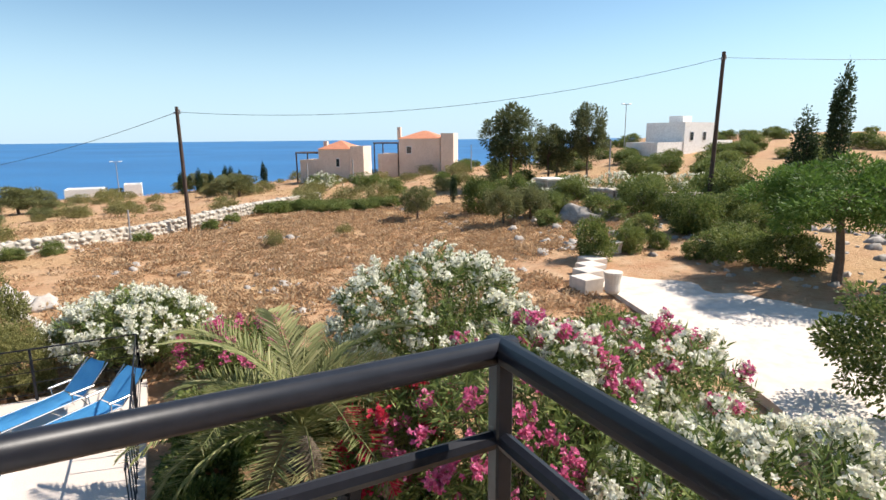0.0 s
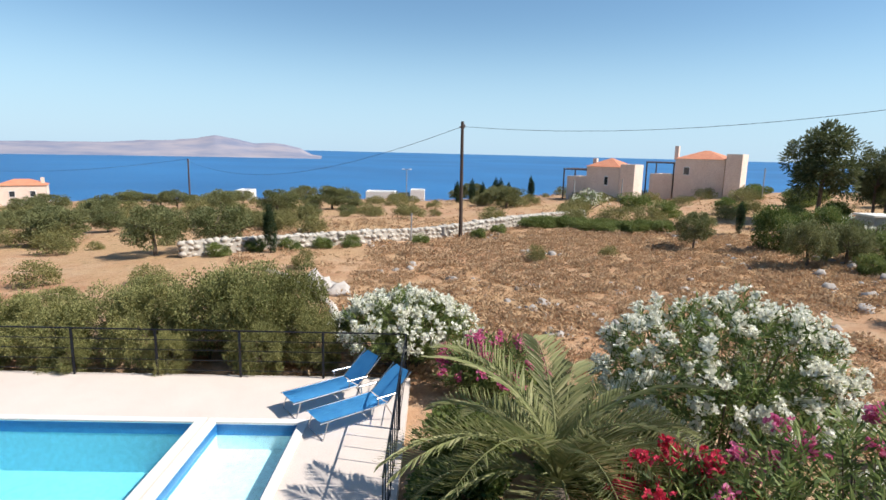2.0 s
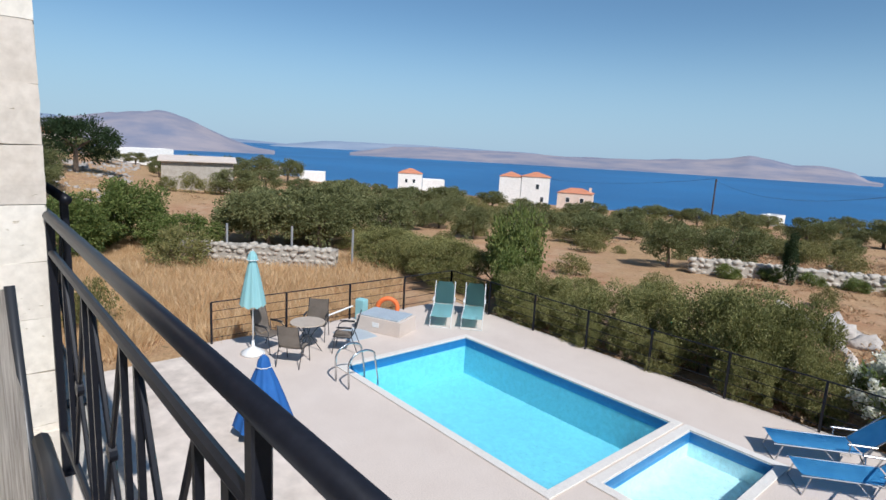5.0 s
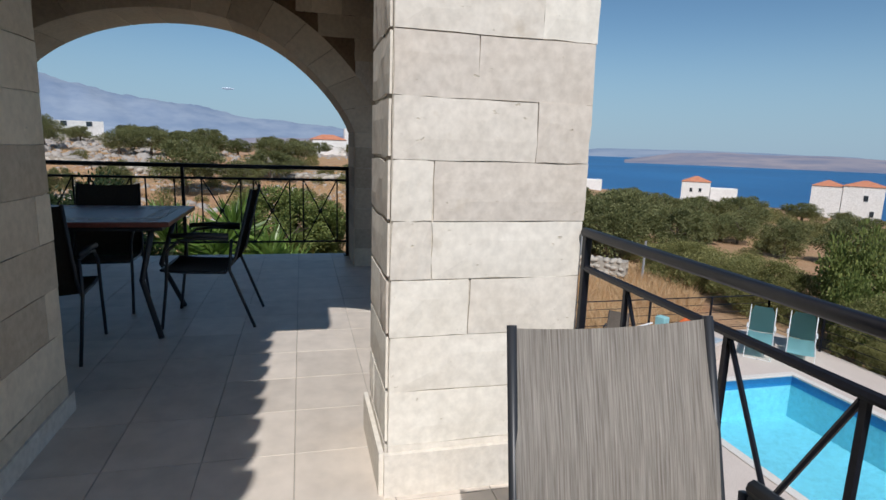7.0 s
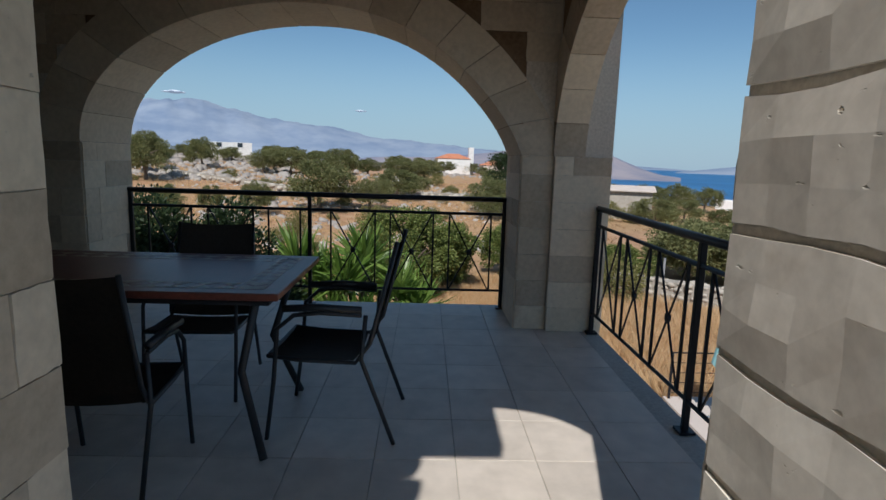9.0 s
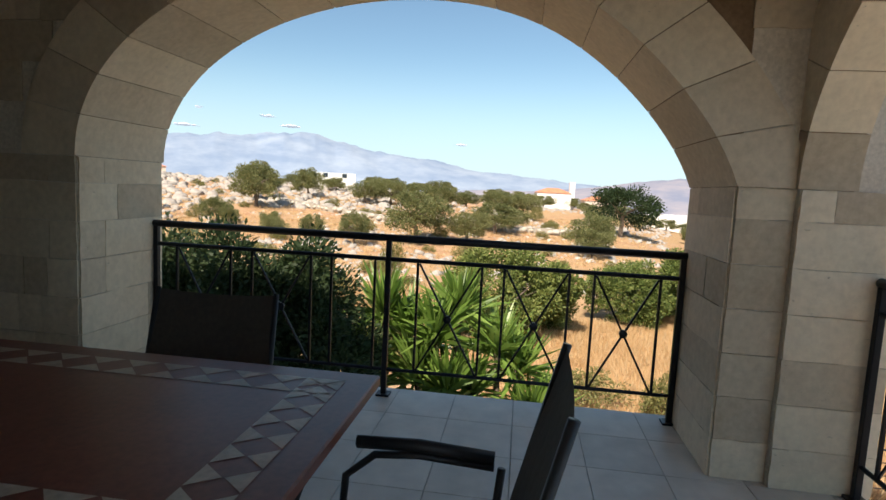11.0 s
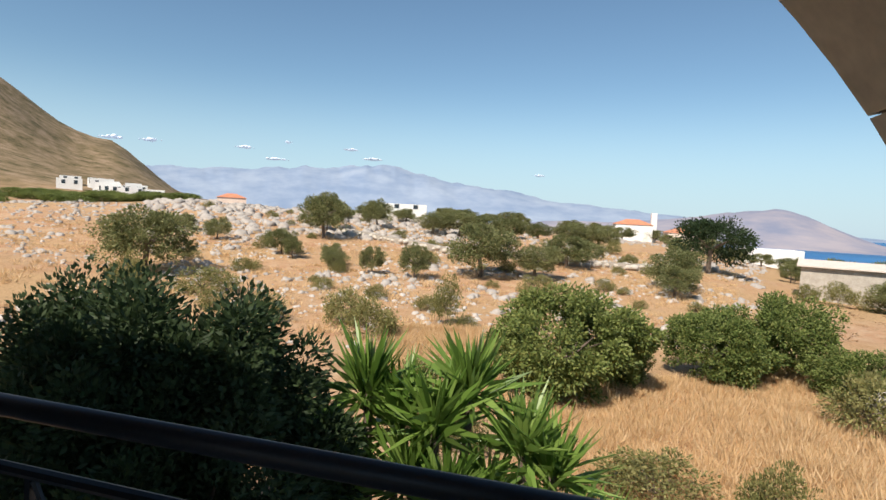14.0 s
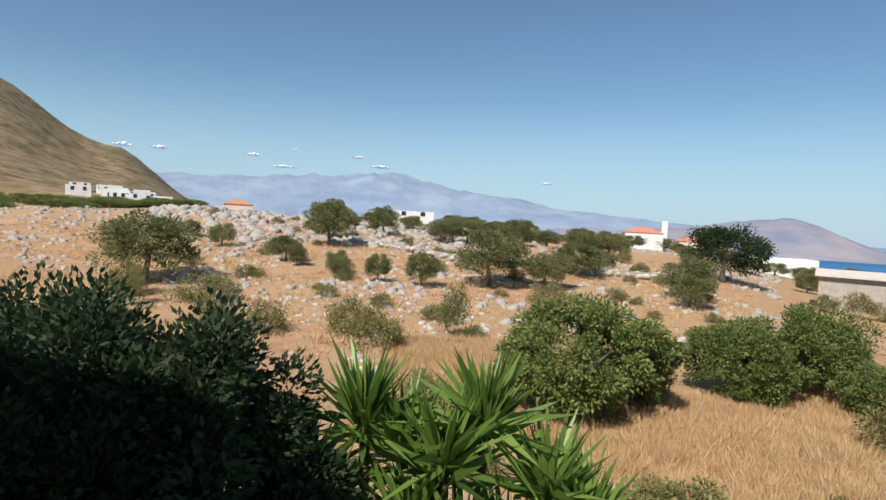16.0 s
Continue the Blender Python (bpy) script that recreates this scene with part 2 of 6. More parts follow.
# rows: bearing to the left of +Y, then ground height at the radii below
RADII = [0, 10, 18, 28, 40, 60, 90, 130, 200, 320, 500]
HILLS = [
    (-180, -4, -4, -4, -3.5, -3, -2, 0, 3, 8, 14, 20),
    (-100, -4, -4, -4, -3.6, -3, -2, -.8, 0, 1, 2, 3),
    (-65, -4, -4, -3.9, -3.3, -2.7, -1.8, 0.0, 1.3, 1.4, -3, -20),
    (-50, -4, -4, -3.9, -3.6, -3.0, -2.1, -0.6, 0.9, 1.0, -8, -30),
    (-36, -4, -4, -4, -3.8, -3.3, -3.0, -3.4, -5, -12, -40, -40),
    (-18, -4, -4, -4, -4, -3.9, -4.2, -5.0, -9.5, -22, -40, -40),
    (0, -4, -4, -4, -4, -4.3, -5.2, -6.7, -12, -24, -40, -40),
    (15, -4, -4, -4, -4, -4.6, -5.6, -7.0, -10.8, -22, -40, -40),
    (35, -4, -4, -4, -4.2, -4.8, -6.2, -7.8, -10.2, -20, -40, -40),
    (52, -4, -4, -4, -4.1, -4.5, -5.4, -6.6, -8.6, -16, -40, -40),
    (72, -4, -4, -4, -4, -4, -4.2, -4.6, -5.5, -10, -32, -40),
    (88, -4, -4, -4, -4, -3.7, -2.6, -1.2, -1.5, -6, -18, -40),
    (102, -4, -4, -4, -4, -3.5, -2.0, .2, 0.2, -4, -12, -35),
    (117, -4, -4, -4, -4, -3.5, -1.7, .6, .5, -3, -8, -30),
    (129, -4, -4, -4, -4, -3.7, -1.9, 1.4, 2.0, .5, 1, 2),
    (137, -4, -4, -4, -4, -3.9, -2.4, .2, 1.4, 2.5, 12, 43),
    (147, -4, -4, -4, -4, -3.9, -2.6, -.4, 1.0, 3.5, 24, 92),
    (180, -4, -4, -4, -3.5, -3, -2, 0, 3, 14, 60, 150),
]
HA = np.array([h[0] for h in HILLS], float)
HZ = np.array([h[1:] for h in HILLS], float)


def ground_z(x, y, rough=True):
    dx, dy = x - CX, y - CY
    r = math.hypot(dx, dy)
    a = math.degrees(math.atan2(-dx, dy))
    i = int(np.clip(np.searchsorted(HA, a) - 1, 0, len(HA) - 2))
    u = (a - HA[i]) / (HA[i + 1] - HA[i])
    u = u * u * (3 - 2 * u)
    z = float(np.interp(r, RADII, HZ[i] * (1 - u) + HZ[i + 1] * u))
    if rough:
        k = min(1.0, max(0.0, (r - 12) / 15))
        z += k * 0.22 * noise.noise((x * 0.13, y * 0.13, 0)) + 0.05 * noise.noise((x * 0.8, y * 0.8, 3))
        if a > 84:
            z += k * 0.5 * max(0, noise.noise((x * 0.08, y * 0.08, 7)))
        if r > 250:
            z += min(1, (r - 250) / 200) * 7 * noise.fractal((x * 0.01, y * 0.01, 2), 1.0, 2.0, 4)
    return z


DX0, DX1, DY0, DY1 = -15.3, -2.45, 4.9, 12.95     # the pool deck


def at(az, dist, dz=0.0):
    """A place on the ground by bearing and distance from the balcony."""
    x, y = CX + 2.0 - math.sin(radians(az)) * dist, CY - 2.0 + math.cos(radians(az)) * dist
    return Vector((x, y, ground_z(x, y) + dz))


def make_ground():
    az = np.arange(-180, 180, 1.25)
    radii = [0.5]
    while radii[-1] < 520:
        radii.append(radii[-1] * 1.028 + 0.09)
    radii += [600, 900, 1500, 2600, 4800]
    verts, faces = [(CX, CY, -4)], []
    for r in radii:
        for a in az:
            x, y = CX - math.sin(radians(a)) * r, CY + math.cos(radians(a)) * r
            if DX0 + .3 < x < DX1 - .3 and DY0 + .3 < y < DY1 - .3:
                z = -6.0
            elif r > 560:
                z = ground_z(CX - math.sin(radians(a)) * 500, CY + math.cos(radians(a)) * 500, False) if r < 700 else -40.0
            else:
                z = ground_z(x, y)
            verts.append((x, y, z))
    n = len(az)
    for i in range(len(radii) - 1):
        for k in range(n):
            a, b = 1 + i * n + k, 1 + i * n + (k + 1) % n
            faces.append((a, b, b + n, a + n))
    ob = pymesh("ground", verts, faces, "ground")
    ob.data.shade_smooth()
    return tagged(ob, "dry reddish Mediterranean field with straw-coloured grass and stones", "ground", kind="structure")


def ground_material():
    m = mat("dry_ground", (0.3, 0.2, 0.12), 0.95, 0, 0.1)
    pos = coords(m)
    big = noisy(m, 0.09, 5, 0.6, pos)
    mid = noisy(m, 0.8, 6, 0.65, pos)
    fine = noisy(m, 9.0, 5, 0.7, pos)
    soil = ramp(m, mid, [(0.3, (0.35, 0.16, 0.09)), (0.5, (0.45, 0.265, 0.16)), (0.7, (0.53, 0.39, 0.27))])
    straw = ramp(m, fine, [(0.3, (0.32, 0.19, 0.1)), (0.6, (0.5, 0.33, 0.175)), (0.75, (0.6, 0.48, 0.33))])
    c = mixc(m, ramp(m, big, [(0.42, (0, 0, 0)), (0.6, (1, 1, 1))]), soil, straw)
    c = mixc(m, 0.3, c, straw)
    speck = ramp(m, noisy(m, 3.0, 3, 0.7, pos), [(0.6, (0, 0, 0)), (0.68, (1, 1, 1))])
    c = mixc(m, speck, c, (0.24, 0.17, 0.09))
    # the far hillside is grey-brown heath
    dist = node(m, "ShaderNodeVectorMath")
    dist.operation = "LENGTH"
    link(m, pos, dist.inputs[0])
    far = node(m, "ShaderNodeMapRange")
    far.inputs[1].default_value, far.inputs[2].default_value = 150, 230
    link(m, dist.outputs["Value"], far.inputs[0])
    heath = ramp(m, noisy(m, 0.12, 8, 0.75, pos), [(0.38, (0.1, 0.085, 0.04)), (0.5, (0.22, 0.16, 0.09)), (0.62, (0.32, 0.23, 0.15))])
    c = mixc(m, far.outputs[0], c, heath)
    setc(m, c)
    add = node(m, "ShaderNodeMath")
    add.operation = "ADD"
    link(m, mid, add.inputs[0])
    link(m, fine, add.inputs[1])
    bump(m, add.outputs[0], 0.8, 0.08)
    return m


M["ground"] = ground_material()

# ---- house: veranda and balcony ----
P1 = (-4.5, -4.0, 0.0, 0.68)
WALL_Y = -1.33
make_ground()


def arch_u(t, c, w, skew):
    """Across the opening at angle t; skew draws the upper far haunch in."""
    return c + w * math.cos(t) - (skew * 1.4 * math.sin(2 * t) * math.cos(t) if math.cos(t) > 0 else 0.0)


def arch_wall(name, axis, a0, a1, base, top, lo, hi, spring, rise, material="mortar", skew=0.0):
    """A wall slab across an opening lo..hi with an elliptical arch; axis 'x': the wall stands at x from a0 to a1 and runs along y."""
    bm = bmesh.new()
    c, w = (lo + hi) / 2, (hi - lo) / 2
    n = 24
    curve = [(arch_u(math.pi * k / n, c, w, skew), spring + rise * math.sin(math.pi * k / n)) for k in range(n + 1)]
    for (u0, z0), (u1, z1) in zip(curve, curve[1:]):
        vs = []
        for a in (a0, a1):
            for u, z in ((u0, z0), (u1, z1), (u1, top), (u0, top)):
                vs.append(bm.verts.new((a, u, z) if axis == "x" else (u, a, z)))
        for f in ((0, 1, 2, 3), (7, 6, 5, 4), (0, 4, 5, 1), (3, 2, 6, 7)):
            bm.faces.new([vs[i] for i in f])
    bmesh.ops.recalc_face_normals(bm, faces=bm.faces)
    ob = part(name, bm, material)
    return tagged(ob, "limestone arch wall with rubble spandrels over the veranda opening", "wall", kind="structure")


def plain(name, lo, hi, material, label, category):
    return tagged(part(name, boxbm(lo, hi), material), label, category, kind="structure")


plain("floor_slab", (-8.56, -6.0, -0.25), (-1.42, 0.88, -0.006), "grout", "concrete balcony slab with grouted tile bed", "floor")
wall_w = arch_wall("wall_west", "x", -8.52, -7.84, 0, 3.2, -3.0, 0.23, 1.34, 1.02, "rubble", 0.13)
pier_sw = plain("wall_west_pier", (-8.52, -6.0, -4.2), (-7.84, -3.0, 3.2), "mortar", "limestone masonry wall beside the veranda arch", "wall")
pier_nw = plain("wall_corner_pier", (-8.52, 0.23, -4.2), (-7.84, 0.9, 3.2), "mortar", "limestone corner pier of the veranda", "wall")
pier_n = plain("wall_corner_return", (-7.84, 0.47, -4.2), (-7.8, 0.9, 3.2), "mortar", "limestone return of the corner pier", "wall")
wall_n = arch_wall("wall_north", "y", 0.47, 0.68, 0, 3.2, -7.8, -4.46, 1.34, 1.15, "rubble")
pier_p = plain("wall_pillar", (-4.46, 0.0, -4.2), (-4.0, 0.7, 3.2), "mortar", "sunlit pillar of cut limestone blocks", "wall")
wall_e = arch_wall("wall_east", "x", -4.44, -4.02, 0, 3.2, WALL_Y, 0.0, 1.95, 0.68, "rubble")
wall_h = plain("wall_house_north", (-4.86, -6.0, -0.25), (4.0, WALL_Y, 3.2), "mortar", "house wall of cut limestone along the balcony", "wall")
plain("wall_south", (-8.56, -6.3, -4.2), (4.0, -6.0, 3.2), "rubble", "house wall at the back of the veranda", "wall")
plain("wall_below", (-8.5, -5.9, -4.2), (-1.9, 0.6, -0.25), "white_wall", "ground floor wall below the balcony", "wall")
# out of view; its dark colour deepens the shade inside
plain("ceiling", (-8.14, -6.0, 2.9), (-4.44, 0.47, 3.0), "dimming_ceiling", "unseen veranda ceiling, coloured dark to dim the interior", "ceiling")
plain("roof_slab", (-8.8, -6.3, 3.2), (-4.0, 1.1, 3.35), "roof_tile", "clay tile roof over the veranda", "roof")
roof = plain("roof_eave", (-4.0, -6.3, 2.78), (4.0, -1.12, 2.9), "roof_tile", "clay tile eave above the balcony", "roof")
bm = bmesh.new()
for k in range(34):
    x = -3.9 + k * 0.21
    tube(bm, [(x, -1.4, 2.86), (x, -1.04, 2.8)], 0.075, 8)
# unseen block, added to cut a step into the shadow edge on the floor
plain("roof_corner", (-4.0, -1.116, 2.78), (-3.35, -0.66, 2.9), "roof_tile", "unseen block added at the eave to step the floor shadow", "roof")
tagged(part("roof_tile", bm, "roof_tile", roof, "row of barrel tiles along the eave"), kind="stuff")
plain("baseboard", (-3.985, -0.015, 0.0), (-3.965, 0.7, 0.165), "limestone", "pale stone skirting at the foot of the pillar", "baseboard")
plain("baseboard", (-4.5, -0.032, 0.0), (-3.985, -0.014, 0.165), "limestone", "pale stone skirting on the pillar return", "baseboard")
plain("baseboard", (-4.9, WALL_Y + 0.002, 0.0), (3.0, WALL_Y + 0.022, 0.09), "limestone", "pale stone skirting along the house wall", "baseboard")


# ---- pool deck and pool ----
PX0, PX1, PY0, PY1 = -12.15, -6.29, 6.95, 10.72
SX0, SX1, SY0 = -5.9, -4.4, 7.8
WATER = DECK_Z - 0.12


def deck_and_pool():
    holes = [(PX0, PX1, PY0, PY1), (SX0, SX1, SY0, PY1)]
    xs = sorted({DX0, PX0, PX1, SX0, SX1, DX1})
    ys = sorted({DY0, PY0, SY0, PY1, DY1})
    bm = bmesh.new()
    for x0, x1 in zip(xs, xs[1:]):
        for y0, y1 in zip(ys, ys[1:]):
            if any(a <= x0 and x1 <= b and c <= y0 and y1 <= d for a, b, c, d in holes):
                continue
            box(bm, (x0, y0, DECK_Z - 1.2), (x1, y1, DECK_Z))
    tagged(part("pavement", bm, "deck"), "pale concrete pool deck", "deck", kind="structure")
    for x0, x1, y0, y1, depth in ((PX0, PX1, PY0, PY1, 1.0), (SX0, SX1, SY0, PY1, 0.5)):
        bm = bmesh.new()
        z = DECK_Z - depth
        t = 0.012
        box(bm, (x0, y0, z - 0.05), (x1, y1, z))
        for lo, hi in (((x0, y0, z), (x0 + t, y1, DECK_Z - 0.004)), ((x1 - t, y0, z), (x1, y1, DECK_Z - 0.004)), ((x0 + t, y0, z), (x1 - t, y0 + t, DECK_Z - 0.004)), ((x0 + t, y1 - t, z), (x1 - t, y1, DECK_Z - 0.004))):
            box(bm, lo, hi)
        tagged(part("pool_basin", bm, "pool_lining" if depth > 0.9 else "pale_lining"), "light blue painted pool basin", "pool", kind="structure")
        bm = bmesh.new()
        q = t + 0.01
        for lo, hi in (((x0 + t, y0 + q, -0.22), (x0 + q, y1 - q, -0.006)), ((x1 - q, y0 + q, -0.22), (x1 - t, y1 - q, -0.006)), ((x0 + t, y0 + t, -0.22), (x1 - t, y0 + q, -0.006)), ((x0 + t, y1 - q, -0.22), (x1 - t, y1 - t, -0.006))):
            box(bm, (lo[0], lo[1], DECK_Z + lo[2]), (hi[0], hi[1], DECK_Z + hi[2]))
        tagged(part("tile_band", bm, "blue_tile"), "cobalt blue tile band under the pool coping", "tile band", kind="structure")
        bm = bmesh.new()
        q = 0.03
        box(bm, (x0 + q, y0 + q, WATER - 0.02), (x1 - q, y1 - q, WATER))
        w = part("water", bm, "water")
        w.visible_shadow = False
        tagged(w, "clear rippled pool water", "water", kind="structure")
        c = 0.17
        bm = bmesh.new()
        box(bm, (x0 - c, y0 - c, DECK_Z), (x1 + c, y0, DECK_Z + 0.03), 0.008)
        box(bm, (x0 - c, y1, DECK_Z), (x1 + c, y1 + c, DECK_Z + 0.03), 0.008)
        box(bm, (x0 - c, y0, DECK_Z), (x0, y1, DECK_Z + 0.03), 0.008)
        box(bm, (x1, y0, DECK_Z), (x1 + (c if x0 < -6 else c), y1, DECK_Z + 0.03), 0.008)
        tagged(part("trim", bm, "coping"), "off-white pool coping", "coping", kind="structure")


M["blue_tile"] = varied("cobalt_tile", (0.02, 0.13, 0.33), (0.035, 0.19, 0.42), 6, 40, 0.3)
M["pale_lining"] = varied("pale_lining", (0.56, 0.7, 0.72), (0.62, 0.76, 0.78), 1.5, 10, 0.5)
M["pool_lining"] = varied("pool_lining", (0.18, 0.49, 0.59), (0.2, 0.53, 0.63), 1.5, 10, 0.5)
wm = mat("pool_water", (0.74, 0.95, 0.98), 0.02)
wm.node_tree.nodes["Principled BSDF"].inputs["Transmission Weight"].default_value = 1.0
wm.node_tree.nodes["Principled BSDF"].inputs["IOR"].default_value = 1.05
bump(wm, noisy(wm, 5.0, 3), 0.15, 0.02)
M["water"] = wm
deck_and_pool()

# ---- sea ----
sm = mat("sea", (0.008, 0.07, 0.2), 0.4, 0, 0.4)
setc(sm, ramp(sm, noisy(sm, 0.004, 4), [(0.35, (0.01, 0.1, 0.26)), (0.65, (0.018, 0.15, 0.36))]))
bump(sm, noisy(sm, 0.6, 3), 0.4, 0.4)
M["sea"] = sm
bm = bmesh.new()
bmesh.ops.create_circle(bm, cap_ends=True, segments=96, radius=4900)
sea = part("water_sea", bm, "sea")
sea.location = (0, 0, -27)
tagged(sea, "deep blue open sea", "sea", kind="structure")


# ---- railings ----
def railing(p0, p1, posts, panels, name="metal_railing", bar=0.022):
    """Balcony rail from p0 to p1 at floor level; posts and panels in metres along it."""
    p0, p1 = Vector(p0), Vector(p1)
    d = (p1 - p0).normalized()
    L = (p1 - p0).length
    yaw = math.atan2(d.y, d.x)
    e = empty(name, Matrix.Translation(p0) @ Matrix.Rotation(yaw, 4, "Z"), "black painted wrought iron balcony railing", "railing", "balcony railings")
    part("handrail", tubebm([(-0.02, 0, 0.962), (L + 0.02, 0, 0.962)], bar, 12), "black_iron", e, smooth=True)
    part("middle_rail", tubebm([(0, 0, 0.835), (L, 0, 0.835)], 0.013, 8), "black_iron", e)
    part("bottom_rail", tubebm([(0, 0, 0.16), (L, 0, 0.16)], 0.011, 8), "black_iron", e)
    for x in posts:
        b = boxbm((x - bar * 0.72, -bar * 0.72, 0), (x + bar * 0.72, bar * 0.72, 0.955), 0.003)
        box(b, (x - 0.04, -0.04, 0), (x + 0.04, 0.04, 0.012))
        part("post", b, "black_iron", e)
    for a, b_, cross in panels:
        for x in (a, b_):
            part("baluster", boxbm((x - 0.007, -0.007, 0.165), (x + 0.007, 0.007, 0.83)), "black_iron", e)
        if cross:
            for s, u in ((a + 0.01, b_ - 0.01), (b_ - 0.01, a + 0.01)):
                part("cross_bar", tubebm([(s, 0, 0.82), (u, 0, 0.17)], 0.007, 6), "black_iron", e)
            r = revolve(bmesh.new(), [(0.005, -0.012), (0.024, -0.009), (0.024, 0.009), (0.005, 0.012)], 12)
            bmesh.ops.transform(r, matrix=Matrix.Translation(((a + b_) / 2, 0, 0.497)) @ Matrix.Rotation(radians(90), 4, "X"), verts=r.verts)
            part("rosette", r, "black_iron", e)
    return e


railing((-8.44, -2.97, 0), (-8.44, 0.2, 0), [0.0, 1.5, 3.17], [(0.14, 0.5, True), (0.64, 1.02, True), (1.15, 1.42, False), (1.68, 2.06, True), (2.19, 2.56, True), (2.7, 3.06, True)])
railing((-3.95, 0.7, 0), (-1.49, 0.7, 0), [0.0, 1.76, 2.46], [(0.27, 0.616, True), (0.713, 1.062, True), (1.185, 1.539, True), (1.66, 1.674, False), (1.88, 2.25, True)], bar=0.018)
railing((-1.49, 0.7, 0), (-1.49, -1.3, 0), [1.9], [(0.12, 0.5, True), (0.62, 1.0, True), (1.12, 1.5, True)], bar=0.018)
railing((-7.76, 0.82, 0), (-4.5, 0.82, 0), [0.0, 1.6, 3.2], [(0.12, 0.5, True), (0.62, 1.0, True), (1.12, 1.48, True), (1.72, 2.1, True), (2.22, 2.6, True), (2.7, 3.08, True)])

# ---- more materials ----
M["ceramic_white"] = varied("white_marble", (0.8, 0.79, 0.77), (0.86, 0.85, 0.84), 3, 12, 0.25, 0, 0.02, 0.001)
mm = M["ceramic_white"]
vein = node(mm, "ShaderNodeTexNoise", Scale=2.2, Detail=6, Roughness=0.6, Distortion=1.6)
link(mm, coords(mm), vein.inputs["Vector"])
band = ramp(mm, vein.outputs["Fac"], [(0.47, (0, 0, 0)), (0.5, (0.5, 0.5, 0.5)), (0.53, (0, 0, 0))])
setc(mm, mixc(mm, band, mm.node_tree.nodes["Principled BSDF"].inputs["Base Color"].links[0].from_socket, (0.55, 0.5, 0.43)))
M["steel"] = mat("stainless_steel", (0.6, 0.6, 0.6), 0.22, 1.0)
M["white_plastic"] = varied("white_plastic", (0.72, 0.72, 0.7), (0.78, 0.78, 0.76), 3, 30, 0.5)
M["blue_cloth"] = varied("blue_sling", (0.05, 0.29, 0.6), (0.1, 0.4, 0.7), 4, 300, 0.75, 0, 0.2, 0.001)
M["umbrella_blue"] = varied("umbrella_blue", (0.012, 0.085, 0.3), (0.022, 0.13, 0.4), 3, 120, 0.8)
M["aqua_cloth"] = leafy("aqua_sling", (0.36, 0.66, 0.68), (0.4, 0.7, 0.72), (0.44, 0.74, 0.75), 0.75)
M["orange"] = varied("orange_ring", (0.75, 0.14, 0.03), (0.85, 0.2, 0.05), 3, 30, 0.6)
M["grey_lid"] = varied("grey_lid", (0.36, 0.42, 0.46), (0.44, 0.5, 0.54), 3, 30, 0.5)
M["brown_cloth"] = varied("brown_sling", (0.26, 0.22, 0.18), (0.36, 0.31, 0.26), 4, 60, 0.8, 0, 0.1, 0.0005)
M["dark_cloth"] = varied("dark_brown_sling", (0.045, 0.034, 0.026), (0.07, 0.054, 0.042), 4, 60, 0.8, 0, 0.1, 0.0005)
M["dark_frame"] = mat("dark_metal_frame", (0.03, 0.032, 0.036), 0.4)
M["red_tile"] = varied("terracotta_mosaic", (0.16, 0.05, 0.035), (0.24, 0.08, 0.055), 6, 60, 0.35, 0, 0.1, 0.001)
M["cream_tile"] = varied("cream_mosaic", (0.45, 0.36, 0.28), (0.55, 0.46, 0.36), 6, 60, 0.4)
M["white_paving"] = varied("white_stone_paving", (0.58, 0.49, 0.41), (0.72, 0.63, 0.54), 0.7, 3, 0.9, 0, 0.4, 0.03)
M["island"] = varied("hazy_island_rock", (0.32, 0.3, 0.33), (0.42, 0.37, 0.37), 0.006, 0.05, 1.0, 0, 0.2, 1.0, 0.0)
M["insulator"] = mat("pole_fitting", (0.3, 0.3, 0.3), 0.5)


def sling_material():
    m = mat("grey_woven_sling", (0.3, 0.28, 0.25), 0.85, 0, 0.2)
    c = coords(m, (1, 260, 6))
    n = noisy(m, 1.0, 3, 0.7, c)
    setc(m, ramp(m, n, [(0.3, (0.27, 0.24, 0.21)), (0.5, (0.45, 0.41, 0.36)), (0.7, (0.62, 0.58, 0.52))]))
    bump(m, n, 0.2, 0.001)
    return m


M["sling"] = sling_material()


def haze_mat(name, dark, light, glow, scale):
    """Far hills, a plain distant backdrop: sea haze painted into the colour, scattered light imitated by emission."""
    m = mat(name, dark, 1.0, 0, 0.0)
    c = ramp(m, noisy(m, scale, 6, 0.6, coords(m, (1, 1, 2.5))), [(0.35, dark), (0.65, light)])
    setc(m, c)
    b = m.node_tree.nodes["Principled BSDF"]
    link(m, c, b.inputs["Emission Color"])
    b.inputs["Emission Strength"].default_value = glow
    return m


# blue sea haze is mixed into this colour, with glow for scattered light
M["hill_far"] = haze_mat("haze_tinted_mountain", (0.14, 0.185, 0.26), (0.21, 0.25, 0.31), 0.5, 0.0035)
# mauve of headland and cape is haze put into the colour, plus glow
M["hill_mid"] = haze_mat("haze_tinted_cape", (0.15, 0.165, 0.22), (0.25, 0.23, 0.25), 0.42, 0.008)
# the clouds' sunlit white comes partly from their own emission
M["cloud"] = haze_mat("glowing_cloud_white", (0.55, 0.6, 0.68), (0.66, 0.7, 0.75), 0.3, 0.004)


